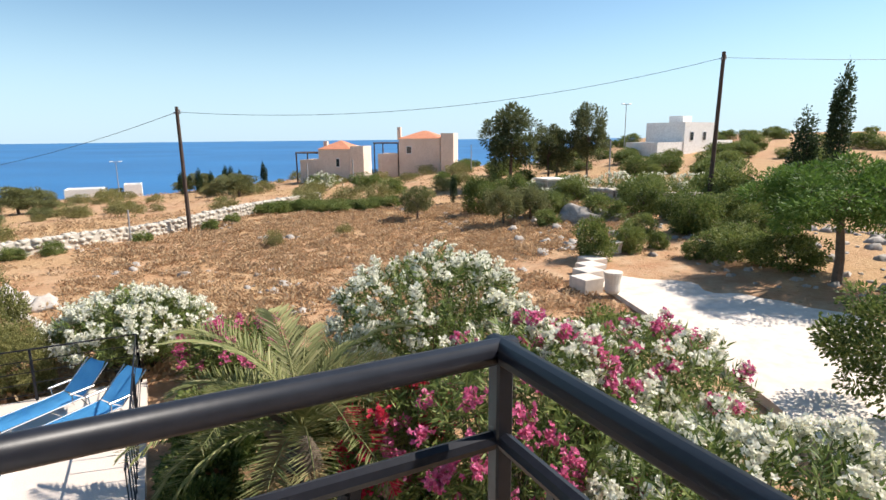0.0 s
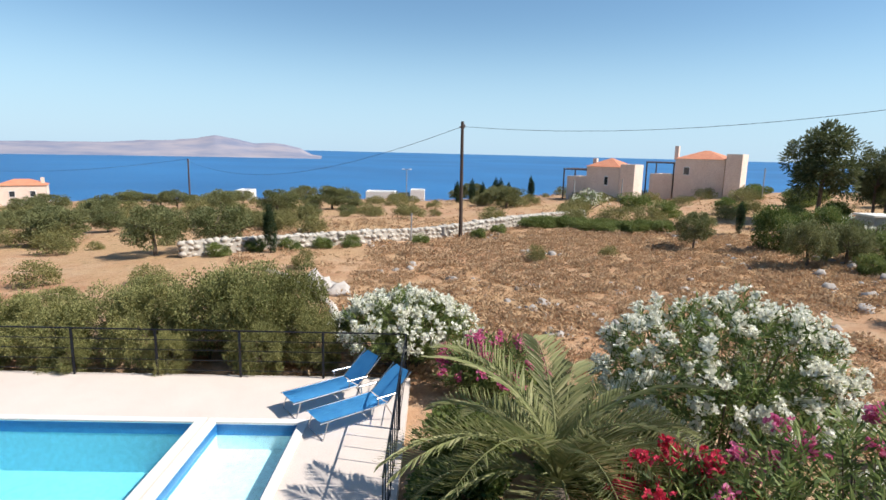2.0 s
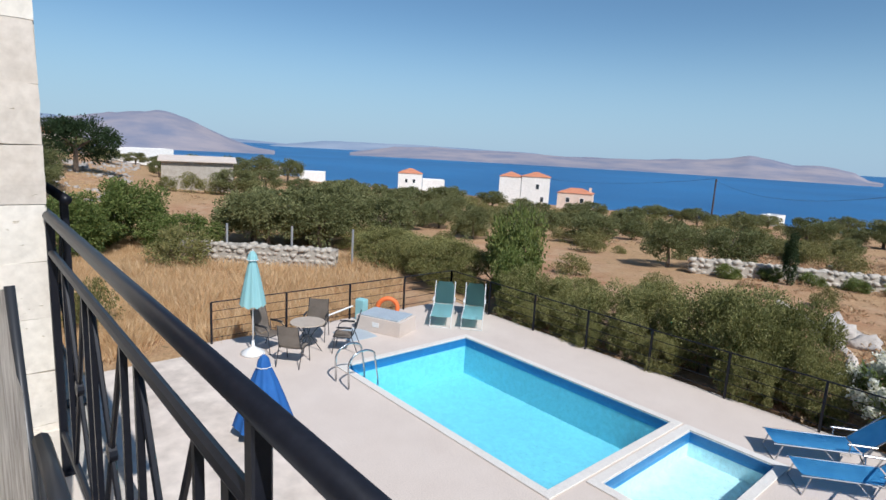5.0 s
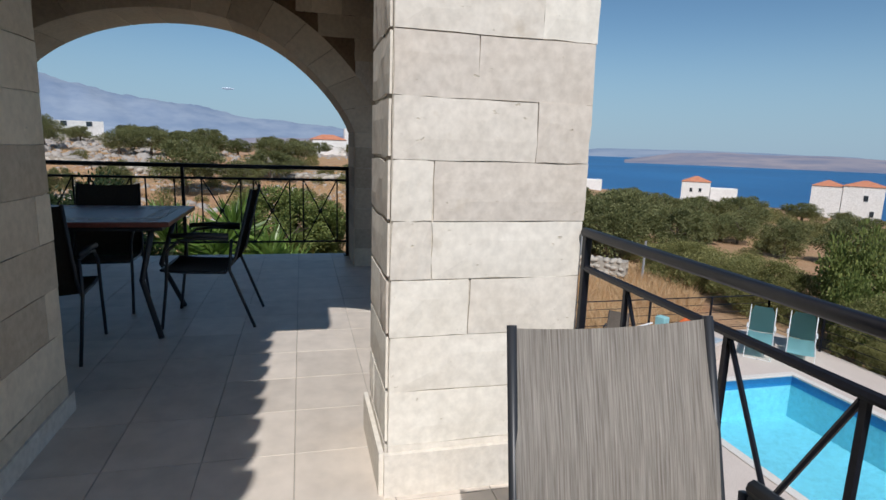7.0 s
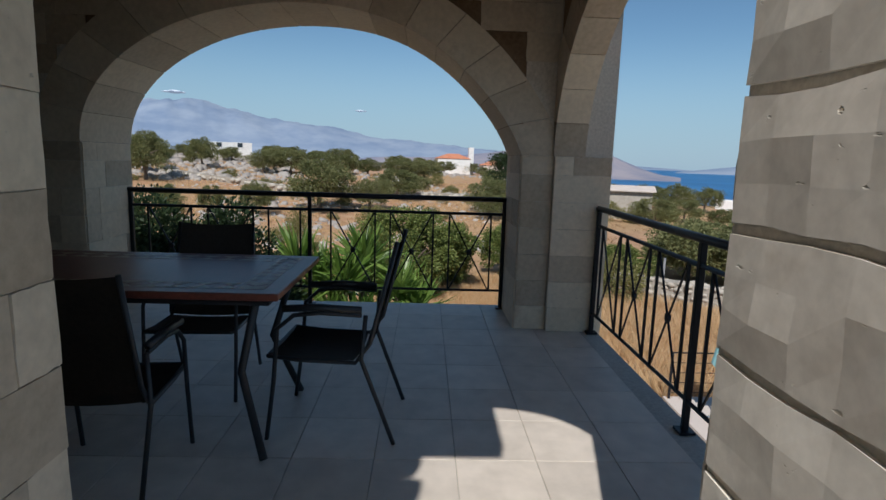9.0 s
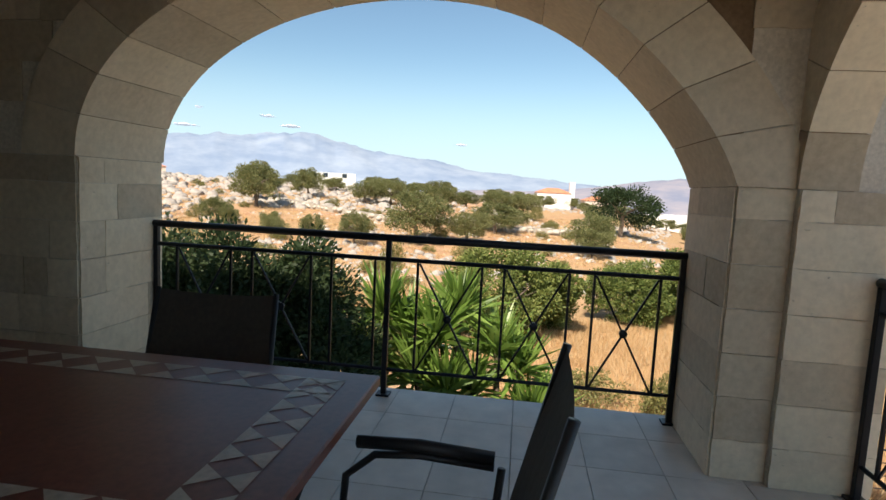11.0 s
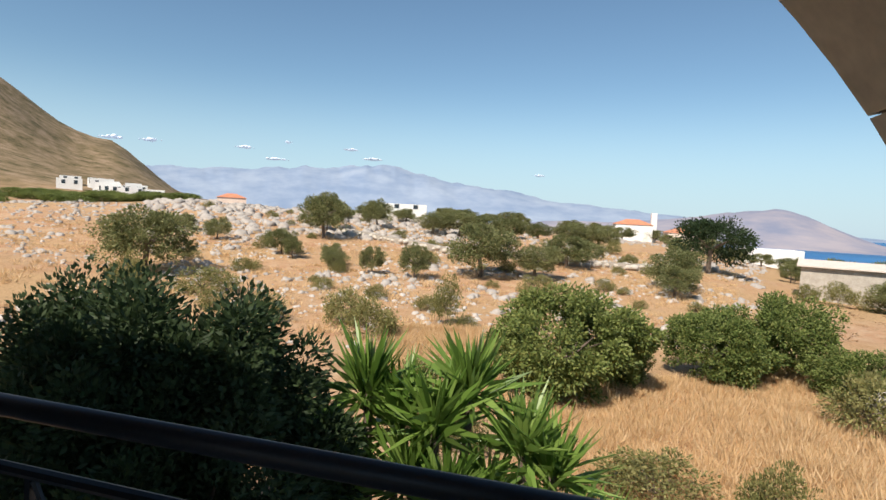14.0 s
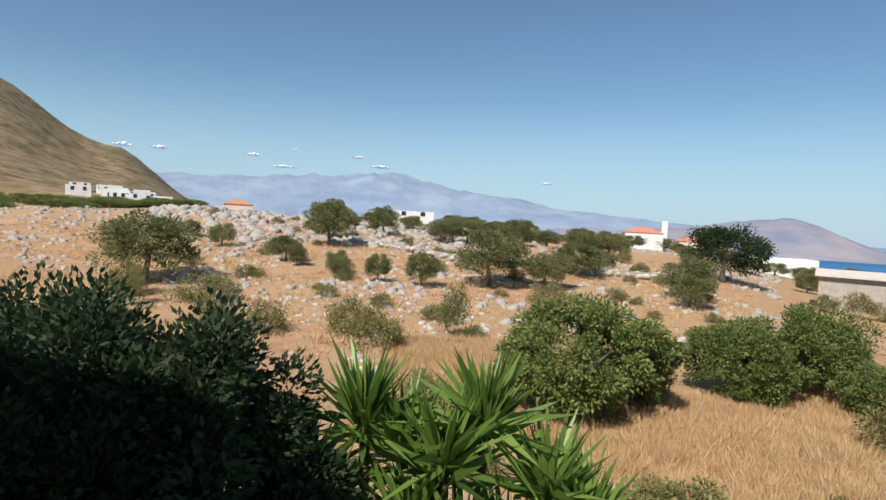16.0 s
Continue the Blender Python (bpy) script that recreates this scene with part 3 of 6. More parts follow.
# ---- masonry facing: each block its own piece ----
def block_mesh(w, h, t, seed, material="limestone", rough=0.002):
    r = random.Random(seed)
    bm = bmesh.new()
    nx, nz = 5, 3
    grid = []
    for j in range(nz + 1):
        row = []
        for i in range(nx + 1):
            edge = i in (0, nx) or j in (0, nz)
            x = (i / nx - 0.5) * w + (r.uniform(-1, 1) * 0.003 if edge else 0)
            z = (j / nz - 0.5) * h + (r.uniform(-1, 1) * rough * 1.25 if edge else 0)
            y = -t + (0.0025 + rough * 0.5 if edge else r.uniform(-rough, rough))
            row.append(bm.verts.new((x, y, z)))
        grid.append(row)
    for j in range(nz):
        for i in range(nx):
            bm.faces.new((grid[j][i], grid[j][i + 1], grid[j + 1][i + 1], grid[j + 1][i]))
    rim = grid[0][:-1] + [g[-1] for g in grid[:-1]] + grid[-1][:0:-1] + [g[0] for g in grid[:0:-1]]
    back = [bm.verts.new((v.co.x, 0, v.co.z)) for v in rim]
    for i in range(len(rim)):
        k = (i + 1) % len(rim)
        bm.faces.new((rim[i], back[i], back[k], rim[k]))
    bmesh.ops.recalc_face_normals(bm, faces=bm.faces)
    me = bpy.data.meshes.new("stone_block")
    bm.to_mesh(me)
    bm.free()
    me.materials.append(M[material])
    return me


BLOCKS = {}


def face_blocks(parent, origin, along, out, length, z0, z1, keep=None, course=0.203, seed=1, material="limestone", gap=0.003):
    """Courses of cut blocks on a wall face. origin: a corner at z=0; along, out: directions in plan."""
    r = random.Random(seed)
    ax, ox = Vector((*along, 0)), Vector((*out, 0))
    rot = Matrix((ax.to_tuple(), (-ox).to_tuple(), (0, 0, 1))).transposed().to_4x4()
    z = z0
    while z < z1 - 0.03:
        upper = 0.187 + course * math.ceil((z - 0.187) / course + 0.05)
        h = min(upper, z1) - z
        u = 0.0
        while u < length - 0.01:
            w = r.choice((0.14, 0.28, 0.4, 0.5, 0.6))
            if length - u - w < 0.16:
                w = length - u
            w = min(w, length - u)
            key = (round(w, 2), round(h, 3), r.randrange(3), material, gap)
            if keep is None or keep(u + w / 2, z + h / 2):
                if key not in BLOCKS:
                    BLOCKS[key] = block_mesh(key[0] - gap, key[1] - gap, 0.013, key[2] * 31 + int(key[0] * 100), material, 0.004 if gap > 0.01 else 0.002)
                ob = new("stone_block", BLOCKS[key])
                ob.parent = parent
                ob.matrix_world = Matrix.Translation(Vector(origin) + ax * (u + w / 2) + ox * (0.0 + r.uniform(0, 0.003)) + Vector((0, 0, z + h / 2))) @ rot
            u += w
        z += h


def arch_stones(parent, axis, a0, a1, lo, hi, spring, rise, depth=0.3, n=15, off=0.014, edge=99.0, skew=0.0):
    """Cut stones round an arch, a little proud of the wall on both faces."""
    c, w = (lo + hi) / 2, (hi - lo) / 2
    for k in range(n):
        t0, t1 = math.pi * k / n + 0.0018, math.pi * (k + 1) / n - 0.0018
        bm = bmesh.new()
        sub = 3
        loops = []
        for i in range(sub + 1):
            t = t0 + (t1 - t0) * i / sub
            pi_ = (arch_u(t, c, w - 0.008, skew), spring + (rise - 0.008) * math.sin(t))
            po = (min(edge, arch_u(t, c, w + depth, skew)), spring + (rise + depth) * math.sin(t))
            vs = [bm.verts.new((a, u, z) if axis == "x" else (u, a, z)) for a in (a0 - off, a1 + off) for u, z in (pi_, po)]
            loops.append(vs)
        for A, B in zip(loops, loops[1:]):
            for p, q in ((0, 1), (1, 3), (3, 2), (2, 0)):
                bm.faces.new((A[p], A[q], B[q], B[p]))
        bm.faces.new([loops[0][i] for i in (0, 1, 3, 2)])
        bm.faces.new([loops[-1][i] for i in (2, 3, 1, 0)])
        bmesh.ops.recalc_face_normals(bm, faces=bm.faces)
        part("arch_stone", bm, "limestone_tan", parent)


# ---- furniture ----
def sling_chair(m, cloth, frame_mat, label, group, category="chair", w=0.5, name="sling_chair"):
    """A stacking metal armchair with a sling seat; it faces local +x."""
    e = empty(name, m, label, category, group)
    hw = w / 2
    for s in (-1, 1):
        y = s * hw
        part("leg", tubebm([(0.26, y, 0), (0.22, y, 0.3), (0.2, y, 0.56), (0.12, y, 0.63), (0.0, y, 0.645), (-0.2, y, 0.64)], 0.011, 8), frame_mat, e, smooth=True)
        part("leg", tubebm([(-0.36, y, 0), (-0.2, y, 0.42), (-0.22, y, 0.64)], 0.011, 8), frame_mat, e, smooth=True)
        part("armrest", tubebm([(0.17, y, 0.66), (0.0, y, 0.672), (-0.2, y, 0.665)], 0.018, 8), frame_mat, e, smooth=True)
        part("side_rail", tubebm([(0.25, y * 0.94, 0.42), (0.1, y * 0.94, 0.405), (-0.17, y * 0.94, 0.4), (-0.24, y * 0.94, 0.5), (-0.36, y * 0.9, 0.99)], 0.011, 8), frame_mat, e, smooth=True)
    part("front_bar", tubebm([(0.25, -hw * 0.94, 0.42), (0.25, hw * 0.94, 0.42)], 0.01, 8), frame_mat, e)

    def sheet(prof, name_):
        bm = bmesh.new()
        rows = []
        for x, z in prof:
            rows.append([bm.verts.new((x + 0.012 * (1 - (2 * j / 6 - 1) ** 2) * -0.8, (2 * j / 6 - 1) * hw * 0.92, z - 0.014 * (1 - (2 * j / 6 - 1) ** 2))) for j in range(7)])
        for A, B in zip(rows, rows[1:]):
            for j in range(6):
                bm.faces.new((A[j], A[j + 1], B[j + 1], B[j]))
        bmesh.ops.solidify(bm, geom=bm.faces[:], thickness=0.004)
        bmesh.ops.recalc_face_normals(bm, faces=bm.faces)
        part(name_, bm, cloth, e)
    sheet([(0.25, 0.43), (0.15, 0.415), (0.0, 0.41), (-0.16, 0.41)], "seat")
    sheet([(-0.17, 0.415), (-0.225, 0.48), (-0.25, 0.58), (-0.29, 0.75), (-0.335, 0.9), (-0.358, 0.985)], "backrest")
    return e


def lounger(m, cloth, frame_mat, label, group, back=0.62):
    """A folding sun lounger with a raised back; the foot end is at local +x."""
    e = empty("sun_lounger", m, label, "sun lounger", group)
    hw = 0.3
    bx, bz = -0.35 - 0.72 * math.cos(back), 0.36 + 0.72 * math.sin(back)
    for s in (-1, 1):
        y = s * hw
        part("side_rail", tubebm([(1.0, y, 0.33), (-0.35, y, 0.36), (bx, y, bz)], 0.013, 6), frame_mat, e)
        part("leg", tubebm([(0.85, y, 0.33), (0.95, y, 0.013), (0.95, -y * 0.1, 0.013)], 0.012, 6), frame_mat, e)
        part("leg", tubebm([(-0.3, y, 0.36), (-0.5, y, 0.013)], 0.012, 6), frame_mat, e)
        part("armrest", boxbm((-0.55, y + s * 0.02 - 0.025, 0.5), (-0.1, y + s * 0.02 + 0.025, 0.53), 0.008), frame_mat, e)
        part("arm_support", tubebm([(-0.15, y, 0.35), (-0.15, y + s * 0.02, 0.5)], 0.01, 6), frame_mat, e)
    bm = bmesh.new()
    rows = [[bm.verts.new((x, (2 * j / 4 - 1) * hw * 0.94, z - 0.02 * (1 - (2 * j / 4 - 1) ** 2))) for j in range(5)] for x, z in ((0.98, 0.345), (0.5, 0.345), (0.0, 0.355), (-0.34, 0.37))]
    for A, B in zip(rows, rows[1:]):
        for j in range(4):
            bm.faces.new((A[j], A[j + 1], B[j + 1], B[j]))
    bmesh.ops.solidify(bm, geom=bm.faces[:], thickness=-0.012)
    bmesh.ops.recalc_face_normals(bm, faces=bm.faces)
    part("seat", bm, cloth, e)
    bm = bmesh.new()
    rows = []
    for i in range(7):
        u = i / 6
        cut = 1.0 if i < 5 else (0.92, 0.74)[i - 5]
        x, z = -0.36 + (bx + 0.36) * u, 0.375 + (bz - 0.375) * u
        rows.append([bm.verts.new((x, (2 * j / 4 - 1) * hw * 0.94 * cut, z - 0.015 * (1 - (2 * j / 4 - 1) ** 2))) for j in range(5)])
    for A, B in zip(rows, rows[1:]):
        for j in range(4):
            bm.faces.new((A[j], A[j + 1], B[j + 1], B[j]))
    bmesh.ops.solidify(bm, geom=bm.faces[:], thickness=-0.012)
    bmesh.ops.recalc_face_normals(bm, faces=bm.faces)
    part("backrest", bm, cloth, e)
    return e


def round_table(m, r, h, top_mat, label, category="table"):
    e = empty("round_table", m, label, category)
    part("tabletop", revolve(bmesh.new(), [(r - 0.012, h - 0.03), (r, h - 0.022), (r, h - 0.006), (r - 0.006, h)], 56), top_mat, e, smooth=False)
    for k in range(4):
        a = math.pi / 4 + k * math.pi / 2
        c, s = math.cos(a), math.sin(a)
        part("leg", tubebm([(c * r * 0.75, s * r * 0.75, h - 0.04), (c * r * 0.2, s * r * 0.2, h * 0.5), (c * r * 0.85, s * r * 0.85, 0.0)], 0.012, 8), "dark_frame", e, smooth=True)
    part("table_ring", tubebm([(math.cos(t) * r * 0.24, math.sin(t) * r * 0.24, h * 0.5) for t in np.linspace(0, 2 * math.pi, 13)[:-1]], 0.008, 6, closed=True), "dark_frame", e)
    return e


def umbrella(m, cloth, h, label, spread=0.27):
    e = empty("parasol", m, label, "umbrella", "parasols")
    part("pole", tubebm([(0, 0, 0), (0, 0, h)], 0.02, 10), "white_plastic", e, smooth=True)
    part("base", revolve(bmesh.new(), [(0.27, 0), (0.28, 0.06), (0.14, 0.14), (0.04, 0.2), (0.03, 0.34)], 20), "white_plastic", e, smooth=True)
    bm = bmesh.new()
    rows = []
    for i in range(9):
        u = i / 8
        rr = 0.03 + spread * u ** 0.85
        row = []
        for k in range(32):
            t = 2 * math.pi * k / 32
            f = 1 - 0.22 * (0.5 + 0.5 * math.cos(8 * t)) * min(1, u * 3)
            row.append(bm.verts.new((rr * f * math.cos(t), rr * f * math.sin(t), h - 1.25 * u - 0.04 * u * math.cos(8 * t))))
        rows.append(row)
    for A, B in zip(rows, rows[1:]):
        for k in range(32):
            bm.faces.new((A[k], A[(k + 1) % 32], B[(k + 1) % 32], B[k]))
    bm.faces.new(rows[0])
    part("canopy", bm, cloth, e, smooth=True)
    bm = bmesh.new()
    cap = [[bm.verts.new((rr * (1 + 0.08 * math.cos(8 * t)) * math.cos(t), rr * (1 + 0.08 * math.cos(8 * t)) * math.sin(t), h + dz)) for t in np.linspace(0, 2 * math.pi, 33)[:-1]] for rr, dz in ((0.12, -0.16), (0.1, -0.06), (0.05, 0.02), (0.015, 0.05))]
    for A, B in zip(cap, cap[1:]):
        for k in range(32):
            bm.faces.new((A[k], A[(k + 1) % 32], B[(k + 1) % 32], B[k]))
    part("top_cap", bm, cloth, e, smooth=True)
    part("cap_trim", tubebm([(0.125 * (1 + 0.08 * math.cos(8 * t)) * math.cos(t), 0.125 * (1 + 0.08 * math.cos(8 * t)) * math.sin(t), h - 0.165) for t in np.linspace(0, 2 * math.pi, 33)[:-1]], 0.009, 5, closed=True), "white_plastic", e)
    part("finial", revolve(bmesh.new(), [(0.012, h + 0.04), (0.018, h + 0.06), (0.008, h + 0.09)], 10), "white_plastic", e)
    return e


def T(x, y, z, yaw=0.0, s=1.0):
    return Matrix.Translation((x, y, z)) @ Matrix.Rotation(radians(yaw), 4, "Z") @ Matrix.Diagonal((s, s, s, 1))


# balcony
sling_chair(T(-2.78, 0.315, 0, 0, 0.93), "sling", "dark_frame", "grey woven sling armchair on the sunny balcony", "balcony chairs", w=0.52)
round_table(T(-2.06, 0.27, 0), 0.36, 0.735, "ceramic_white", "small round bistro table with a white marble top")

# veranda dining group
dt = empty("dining_table", T(-6.22, -1.87, 0), "terracotta mosaic dining table on dark metal legs", "table")
TW, TL, TH = 0.44, 0.81, 0.75
part("table_slab", boxbm((-TW, -TL, TH - 0.035), (TW, TL, TH - 0.004), 0.004), "red_tile", dt)
bm = bmesh.new()
for edge in range(4):
    n = 14 if edge % 2 else 9
    for row in range(2):
        for i in range(n):
            L = (TL if edge % 2 else TW) - 0.07
            st = 2 * L / n
            u0 = -L + i * st
            v0 = (TW if edge % 2 else TL) - 0.075 - row * 0.055
            tri = [(u0, v0), (u0 + st * 0.94, v0), (u0 + st * 0.47, v0 - 0.05)]
            if row:
                tri = [(u0, v0 - 0.05), (u0 + st * 0.94, v0 - 0.05), (u0 + st * 0.47, v0)]
            q = []
            for u, v in tri:
                x, y = (u, v) if edge == 0 else (v, u) if edge == 1 else (u, -v) if edge == 2 else (-v, u)
                q.append(bm.verts.new((x, y, TH - 0.0025)))
            bm.faces.new(q)
bmesh.ops.recalc_face_normals(bm, faces=bm.faces)
tagged(part("mosaic_border", bm, "cream_tile", dt, "cream triangular mosaic border"), kind="stuff")
for sx_ in (-1, 1):
    for sy_ in (-1, 1):
        part("leg", tubebm([(sx_ * 0.35, sy_ * 0.7, TH - 0.04), (sx_ * 0.26, sy_ * 0.6, 0.35), (sx_ * 0.37, sy_ * 0.72, 0.0)], 0.018, 8), "dark_frame", dt, smooth=True)
part("table_frame", tubebm([(-0.4, -0.76, TH - 0.05), (0.4, -0.76, TH - 0.05), (0.4, 0.76, TH - 0.05), (-0.4, 0.76, TH - 0.05)], 0.014, 6, closed=True), "dark_frame", dt)
dc = sling_chair(T(-6.26, -0.93, 0, -93, 0.94), "dark_cloth", "dark_frame", "dark brown sling armchair at the veranda dining table", "chairs round the dining table", w=0.52)
for x, y, a in ((-6.64, -1.7, 3), (-5.74, -1.72, 184), (-6.22, -2.85, 90)):
    copy_thing(dc, T(x, y, 0, a, 0.95))

# poolside
bl = lounger(T(-3.9, 11.7, DECK_Z, 217), "blue_cloth", "steel", "blue sun lounger with a raised back on the pool deck", "blue sun loungers", 0.75)
copy_thing(bl, T(-3.25, 10.95, DECK_Z, 217))
gl = lounger(T(-13.85, 11.35, DECK_Z, -45), "aqua_cloth", "white_plastic", "white framed aqua sun lounger with its back upright", "aqua sun loungers", 1.05)
copy_thing(gl, T(-13.2, 12.0, DECK_Z, -47))
pc = sling_chair(T(-13.0, 6.1, DECK_Z, 130), "brown_cloth", "dark_frame", "taupe sling garden chair at the poolside table", "poolside chairs", w=0.55)
for x, y, a in ((-14.1, 6.0, 25), (-14.2, 7.3, -40), (-13.1, 7.5, -130)):
    copy_thing(pc, T(x, y, DECK_Z, a))
pt = round_table(T(-13.6, 6.75, DECK_Z), 0.42, 0.72, "cream_tile", "round poolside table with a beige top")
umbrella(T(-14.0, 5.55, DECK_Z), "aqua_cloth", 2.45, "closed aqua parasol in a white base by the fence")
umbrella(T(-10.5, 4.3, DECK_Z - 0.12), "umbrella_blue", 1.45, "closed royal blue parasol with white cap trim", 0.5)

# pump housing, life ring and drain by the fence
pb = empty("pump_housing", T(-13.9, 9.3, DECK_Z, 24, 0.82), "rendered pool pump housing with a grey lid", "pump housing")
part("body", boxbm((-0.85, -0.55, 0), (0.85, 0.55, 0.5), 0.01), "deck", pb)
part("lid", boxbm((-0.75, -0.5, 0.5), (0.75, 0.5, 0.55), 0.012), "grey_lid", pb)
part("label_plate", boxbm((-0.2, -0.562, 0.2), (0.05, -0.551, 0.36)), "white_plastic", pb)
lr = empty("life_ring", T(-14.75, 9.95, DECK_Z + 0.3, 144), "orange life ring hung on the pool fence", "life ring")
part("ring", tubebm([(0, 0.29 * math.cos(t), 0.29 * math.sin(t)) for t in np.linspace(0, 2 * math.pi, 25)[:-1]], 0.07, 10, closed=True), "orange", lr, smooth=True)
part("support", boxbm((-0.02, -0.05, -0.3), (0.02, 0.05, -0.24)), "black_iron", lr)
tagged(part("drain_mat", box(bmesh.new(), (-14.4, 7.9, DECK_Z), (-13.5, 8.75, DECK_Z + 0.02), 0.004), "grey_lid"), "grey steel drain cover set in the deck", "drain cover")
cb = empty("chlorine_box", T(-15.0, 9.2, DECK_Z, 20), "small blue plastic box beside the pump housing", "box")
part("body", boxbm((-0.15, -0.12, 0), (0.15, 0.12, 0.62), 0.02), "aqua_cloth", cb)
wp = tubebm([(-15.0, 8.9, DECK_Z + 0.45), (-14.8, 7.2, DECK_Z + 0.2)], 0.025, 8)
tagged(part("water_pipe", wp, "white_plastic"), "white plastic pipe along the fence", "pipe")

# ladder
ld = empty("pool_ladder", T(-11.3, 6.78, DECK_Z), "chrome pool ladder with curved handrails", "ladder")
for x in (-0.26, 0.26):
    pts = [(x, -0.42, 0.03), (x, -0.44, 0.45)] + [(x, -0.08 - 0.36 * math.cos(t), 0.5 + 0.3 * math.sin(t)) for t in np.linspace(0.2, 2.4, 8)] + [(x, 0.3, 0.1), (x, 0.32, -0.9)]
    part("handrail", tubebm(pts, 0.021, 10), "steel", ld, smooth=True)
for z in (-0.25, -0.55, -0.85):
    part("rung", boxbm((-0.25, 0.27, z), (0.25, 0.36, z + 0.03)), "white_plastic", ld)


def fence(pts, gap=1.9, label="low black metal fence round the pool deck", base=DECK_Z, h=1.05, bars=5):
    e = empty("fence", Matrix.Translation((pts[0][0], pts[0][1], base)), label, "fence", "pool fence")
    o = Vector((pts[0][0], pts[0][1], 0))
    for a, b in zip(pts, pts[1:]):
        A, B = Vector((*a, 0)) - o, Vector((*b, 0)) - o
        n = max(1, round((B - A).length / gap))
        for k in range(bars):
            z = 0.14 + (h - 0.14) * k / (bars - 1)
            part("rail", tubebm([A + Vector((0, 0, z)), B + Vector((0, 0, z))], 0.016 if k == bars - 1 else 0.008, 6), "black_iron", e)
        for i in range(n + 1):
            p = A.lerp(B, i / n)
            part("post", boxbm((p.x - 0.022, p.y - 0.022, 0), (p.x + 0.022, p.y + 0.022, h)), "black_iron", e)
    return e


fence([(-15.2, 5.0), (-15.2, 12.85), (-2.55, 12.85), (-2.55, 10.6)])
fe = empty("fence", Matrix.Translation((-2.55, 10.6, DECK_Z)), "black metal fence with upright bars at the deck edge", "fence", "pool fence")
part("rail", tubebm([(0, 0, 1.05), (0, -3.2, 1.05)], 0.016, 6), "black_iron", fe)
part("rail", tubebm([(0, 0, 0.12), (0, -3.2, 0.12)], 0.01, 6), "black_iron", fe)
for i in range(9):
    part("bar", boxbm((-0.008, -0.4 * i - 0.008, 0.0), (0.008, -0.4 * i + 0.008, 1.05)), "black_iron", fe)


# ---- leaves ----
def basis(d, r):
    """Two unit vectors across each direction, turned at random."""
    a = np.cross(d, r.normal(size=d.shape))
    a /= np.linalg.norm(a, axis=1, keepdims=True) + 1e-9
    return a, np.cross(d, a)


def quads(pos, d, length, width, r, droop=0.0):
    """Pointed leaves from pos along d: one folded diamond of two triangles each side of the rib."""
    n = len(pos)
    a, _ = basis(d, r)
    L = length * r.uniform(0.7, 1.2, (n, 1))
    W = width * r.uniform(0.7, 1.2, (n, 1)) / 2
    tip = pos + d * L + np.array([0, 0, -1.0]) * L * droop
    mid = pos + d * L * 0.45
    v = np.stack([pos, mid + a * W, tip, mid - a * W], 1).reshape(-1, 3)
    f = np.arange(4 * n).reshape(-1, 4)
    return v, f


def joined(name, parts_, material, parent=None, label="", kind=""):
    vs, fs, k = [], [], 0
    for v, f in parts_:
        vs.append(v)
        fs.append(f + k)
        k += len(v)
    v, f = np.concatenate(vs), np.concatenate(fs)
    me = bpy.data.meshes.new(name)
    me.vertices.add(len(v))
    me.vertices.foreach_set("co", v.astype(np.float32).ravel())
    m = f.shape[1]
    me.loops.add(f.size)
    me.loops.foreach_set("vertex_index", f.astype(np.int32).ravel())
    me.polygons.add(len(f))
    me.polygons.foreach_set("loop_start", np.arange(0, f.size, m, dtype=np.int32))
    me.update(calc_edges=True)
    me.materials.append(M[material])
    ob = new(name, me)
    ob.parent = parent
    if label:
        tagged(ob, label)
    if kind:
        tagged(ob, kind=kind)
    return ob


def unit(v):
    return v / (np.linalg.norm(v, axis=-1, keepdims=True) + 1e-9)


def crown_points(n, radii, clumps, r, spread=0.3, low=-0.5):
    """Points gathered in clumps over an uneven ellipsoid, and the way out from each clump."""
    c = unit(r.normal(size=(clumps, 3)))
    c = c[c[:, 2] > low] if (c[:, 2] > low).sum() > 3 else c
    rad = r.uniform(0.55, 1.0, (len(c), 1))
    c = c * rad
    k = r.integers(0, len(c), n)
    off = unit(r.normal(size=(n, 3))) * r.uniform(0.4, 1.0, (n, 1)) * spread * r.uniform(0.7, 1.3, (len(c), 1))[k]
    p = (c[k] + off) * np.array(radii)
    d = unit(unit(off) + 0.5 * c[k] + r.normal(size=(n, 3)) * 0.5)
    return p, d


def tree(name, label, category, group, leaf, n, radii, cz, leaf_l, leaf_w, clumps, seed, trunk_r=0.12, low=-0.5, spread=0.3, limbs=6, bark_="bark", lean=0.1):
    r = np.random.default_rng(seed)
    e = empty(name, Matrix(), label, category, group)
    p, d = crown_points(n, radii, clumps, r, spread, low)
    joined("crown", [quads(p + [0, 0, cz], d, leaf_l, leaf_w, r)], leaf, e)
    if trunk_r:
        bm = bmesh.new()
        top = Vector((lean, lean * 0.5, cz - radii[2] * 0.35))
        tube(bm, [(0, 0, -0.2), (lean * 0.2, 0, top.z * 0.4), top], trunk_r, 7, trunk_r * 0.65)
        for k in range(limbs):
            a = 2 * math.pi * (k + r.uniform(-0.3, 0.3)) / limbs
            q = Vector((math.cos(a) * radii[0] * 0.6, math.sin(a) * radii[1] * 0.6, cz + radii[2] * r.uniform(-0.1, 0.5)))
            tube(bm, [top, top.lerp(q, 0.5) + Vector((0, 0, 0.1)), q], trunk_r * 0.5, 5, trunk_r * 0.12)
        part("trunk", bm, bark_, e)
    return e


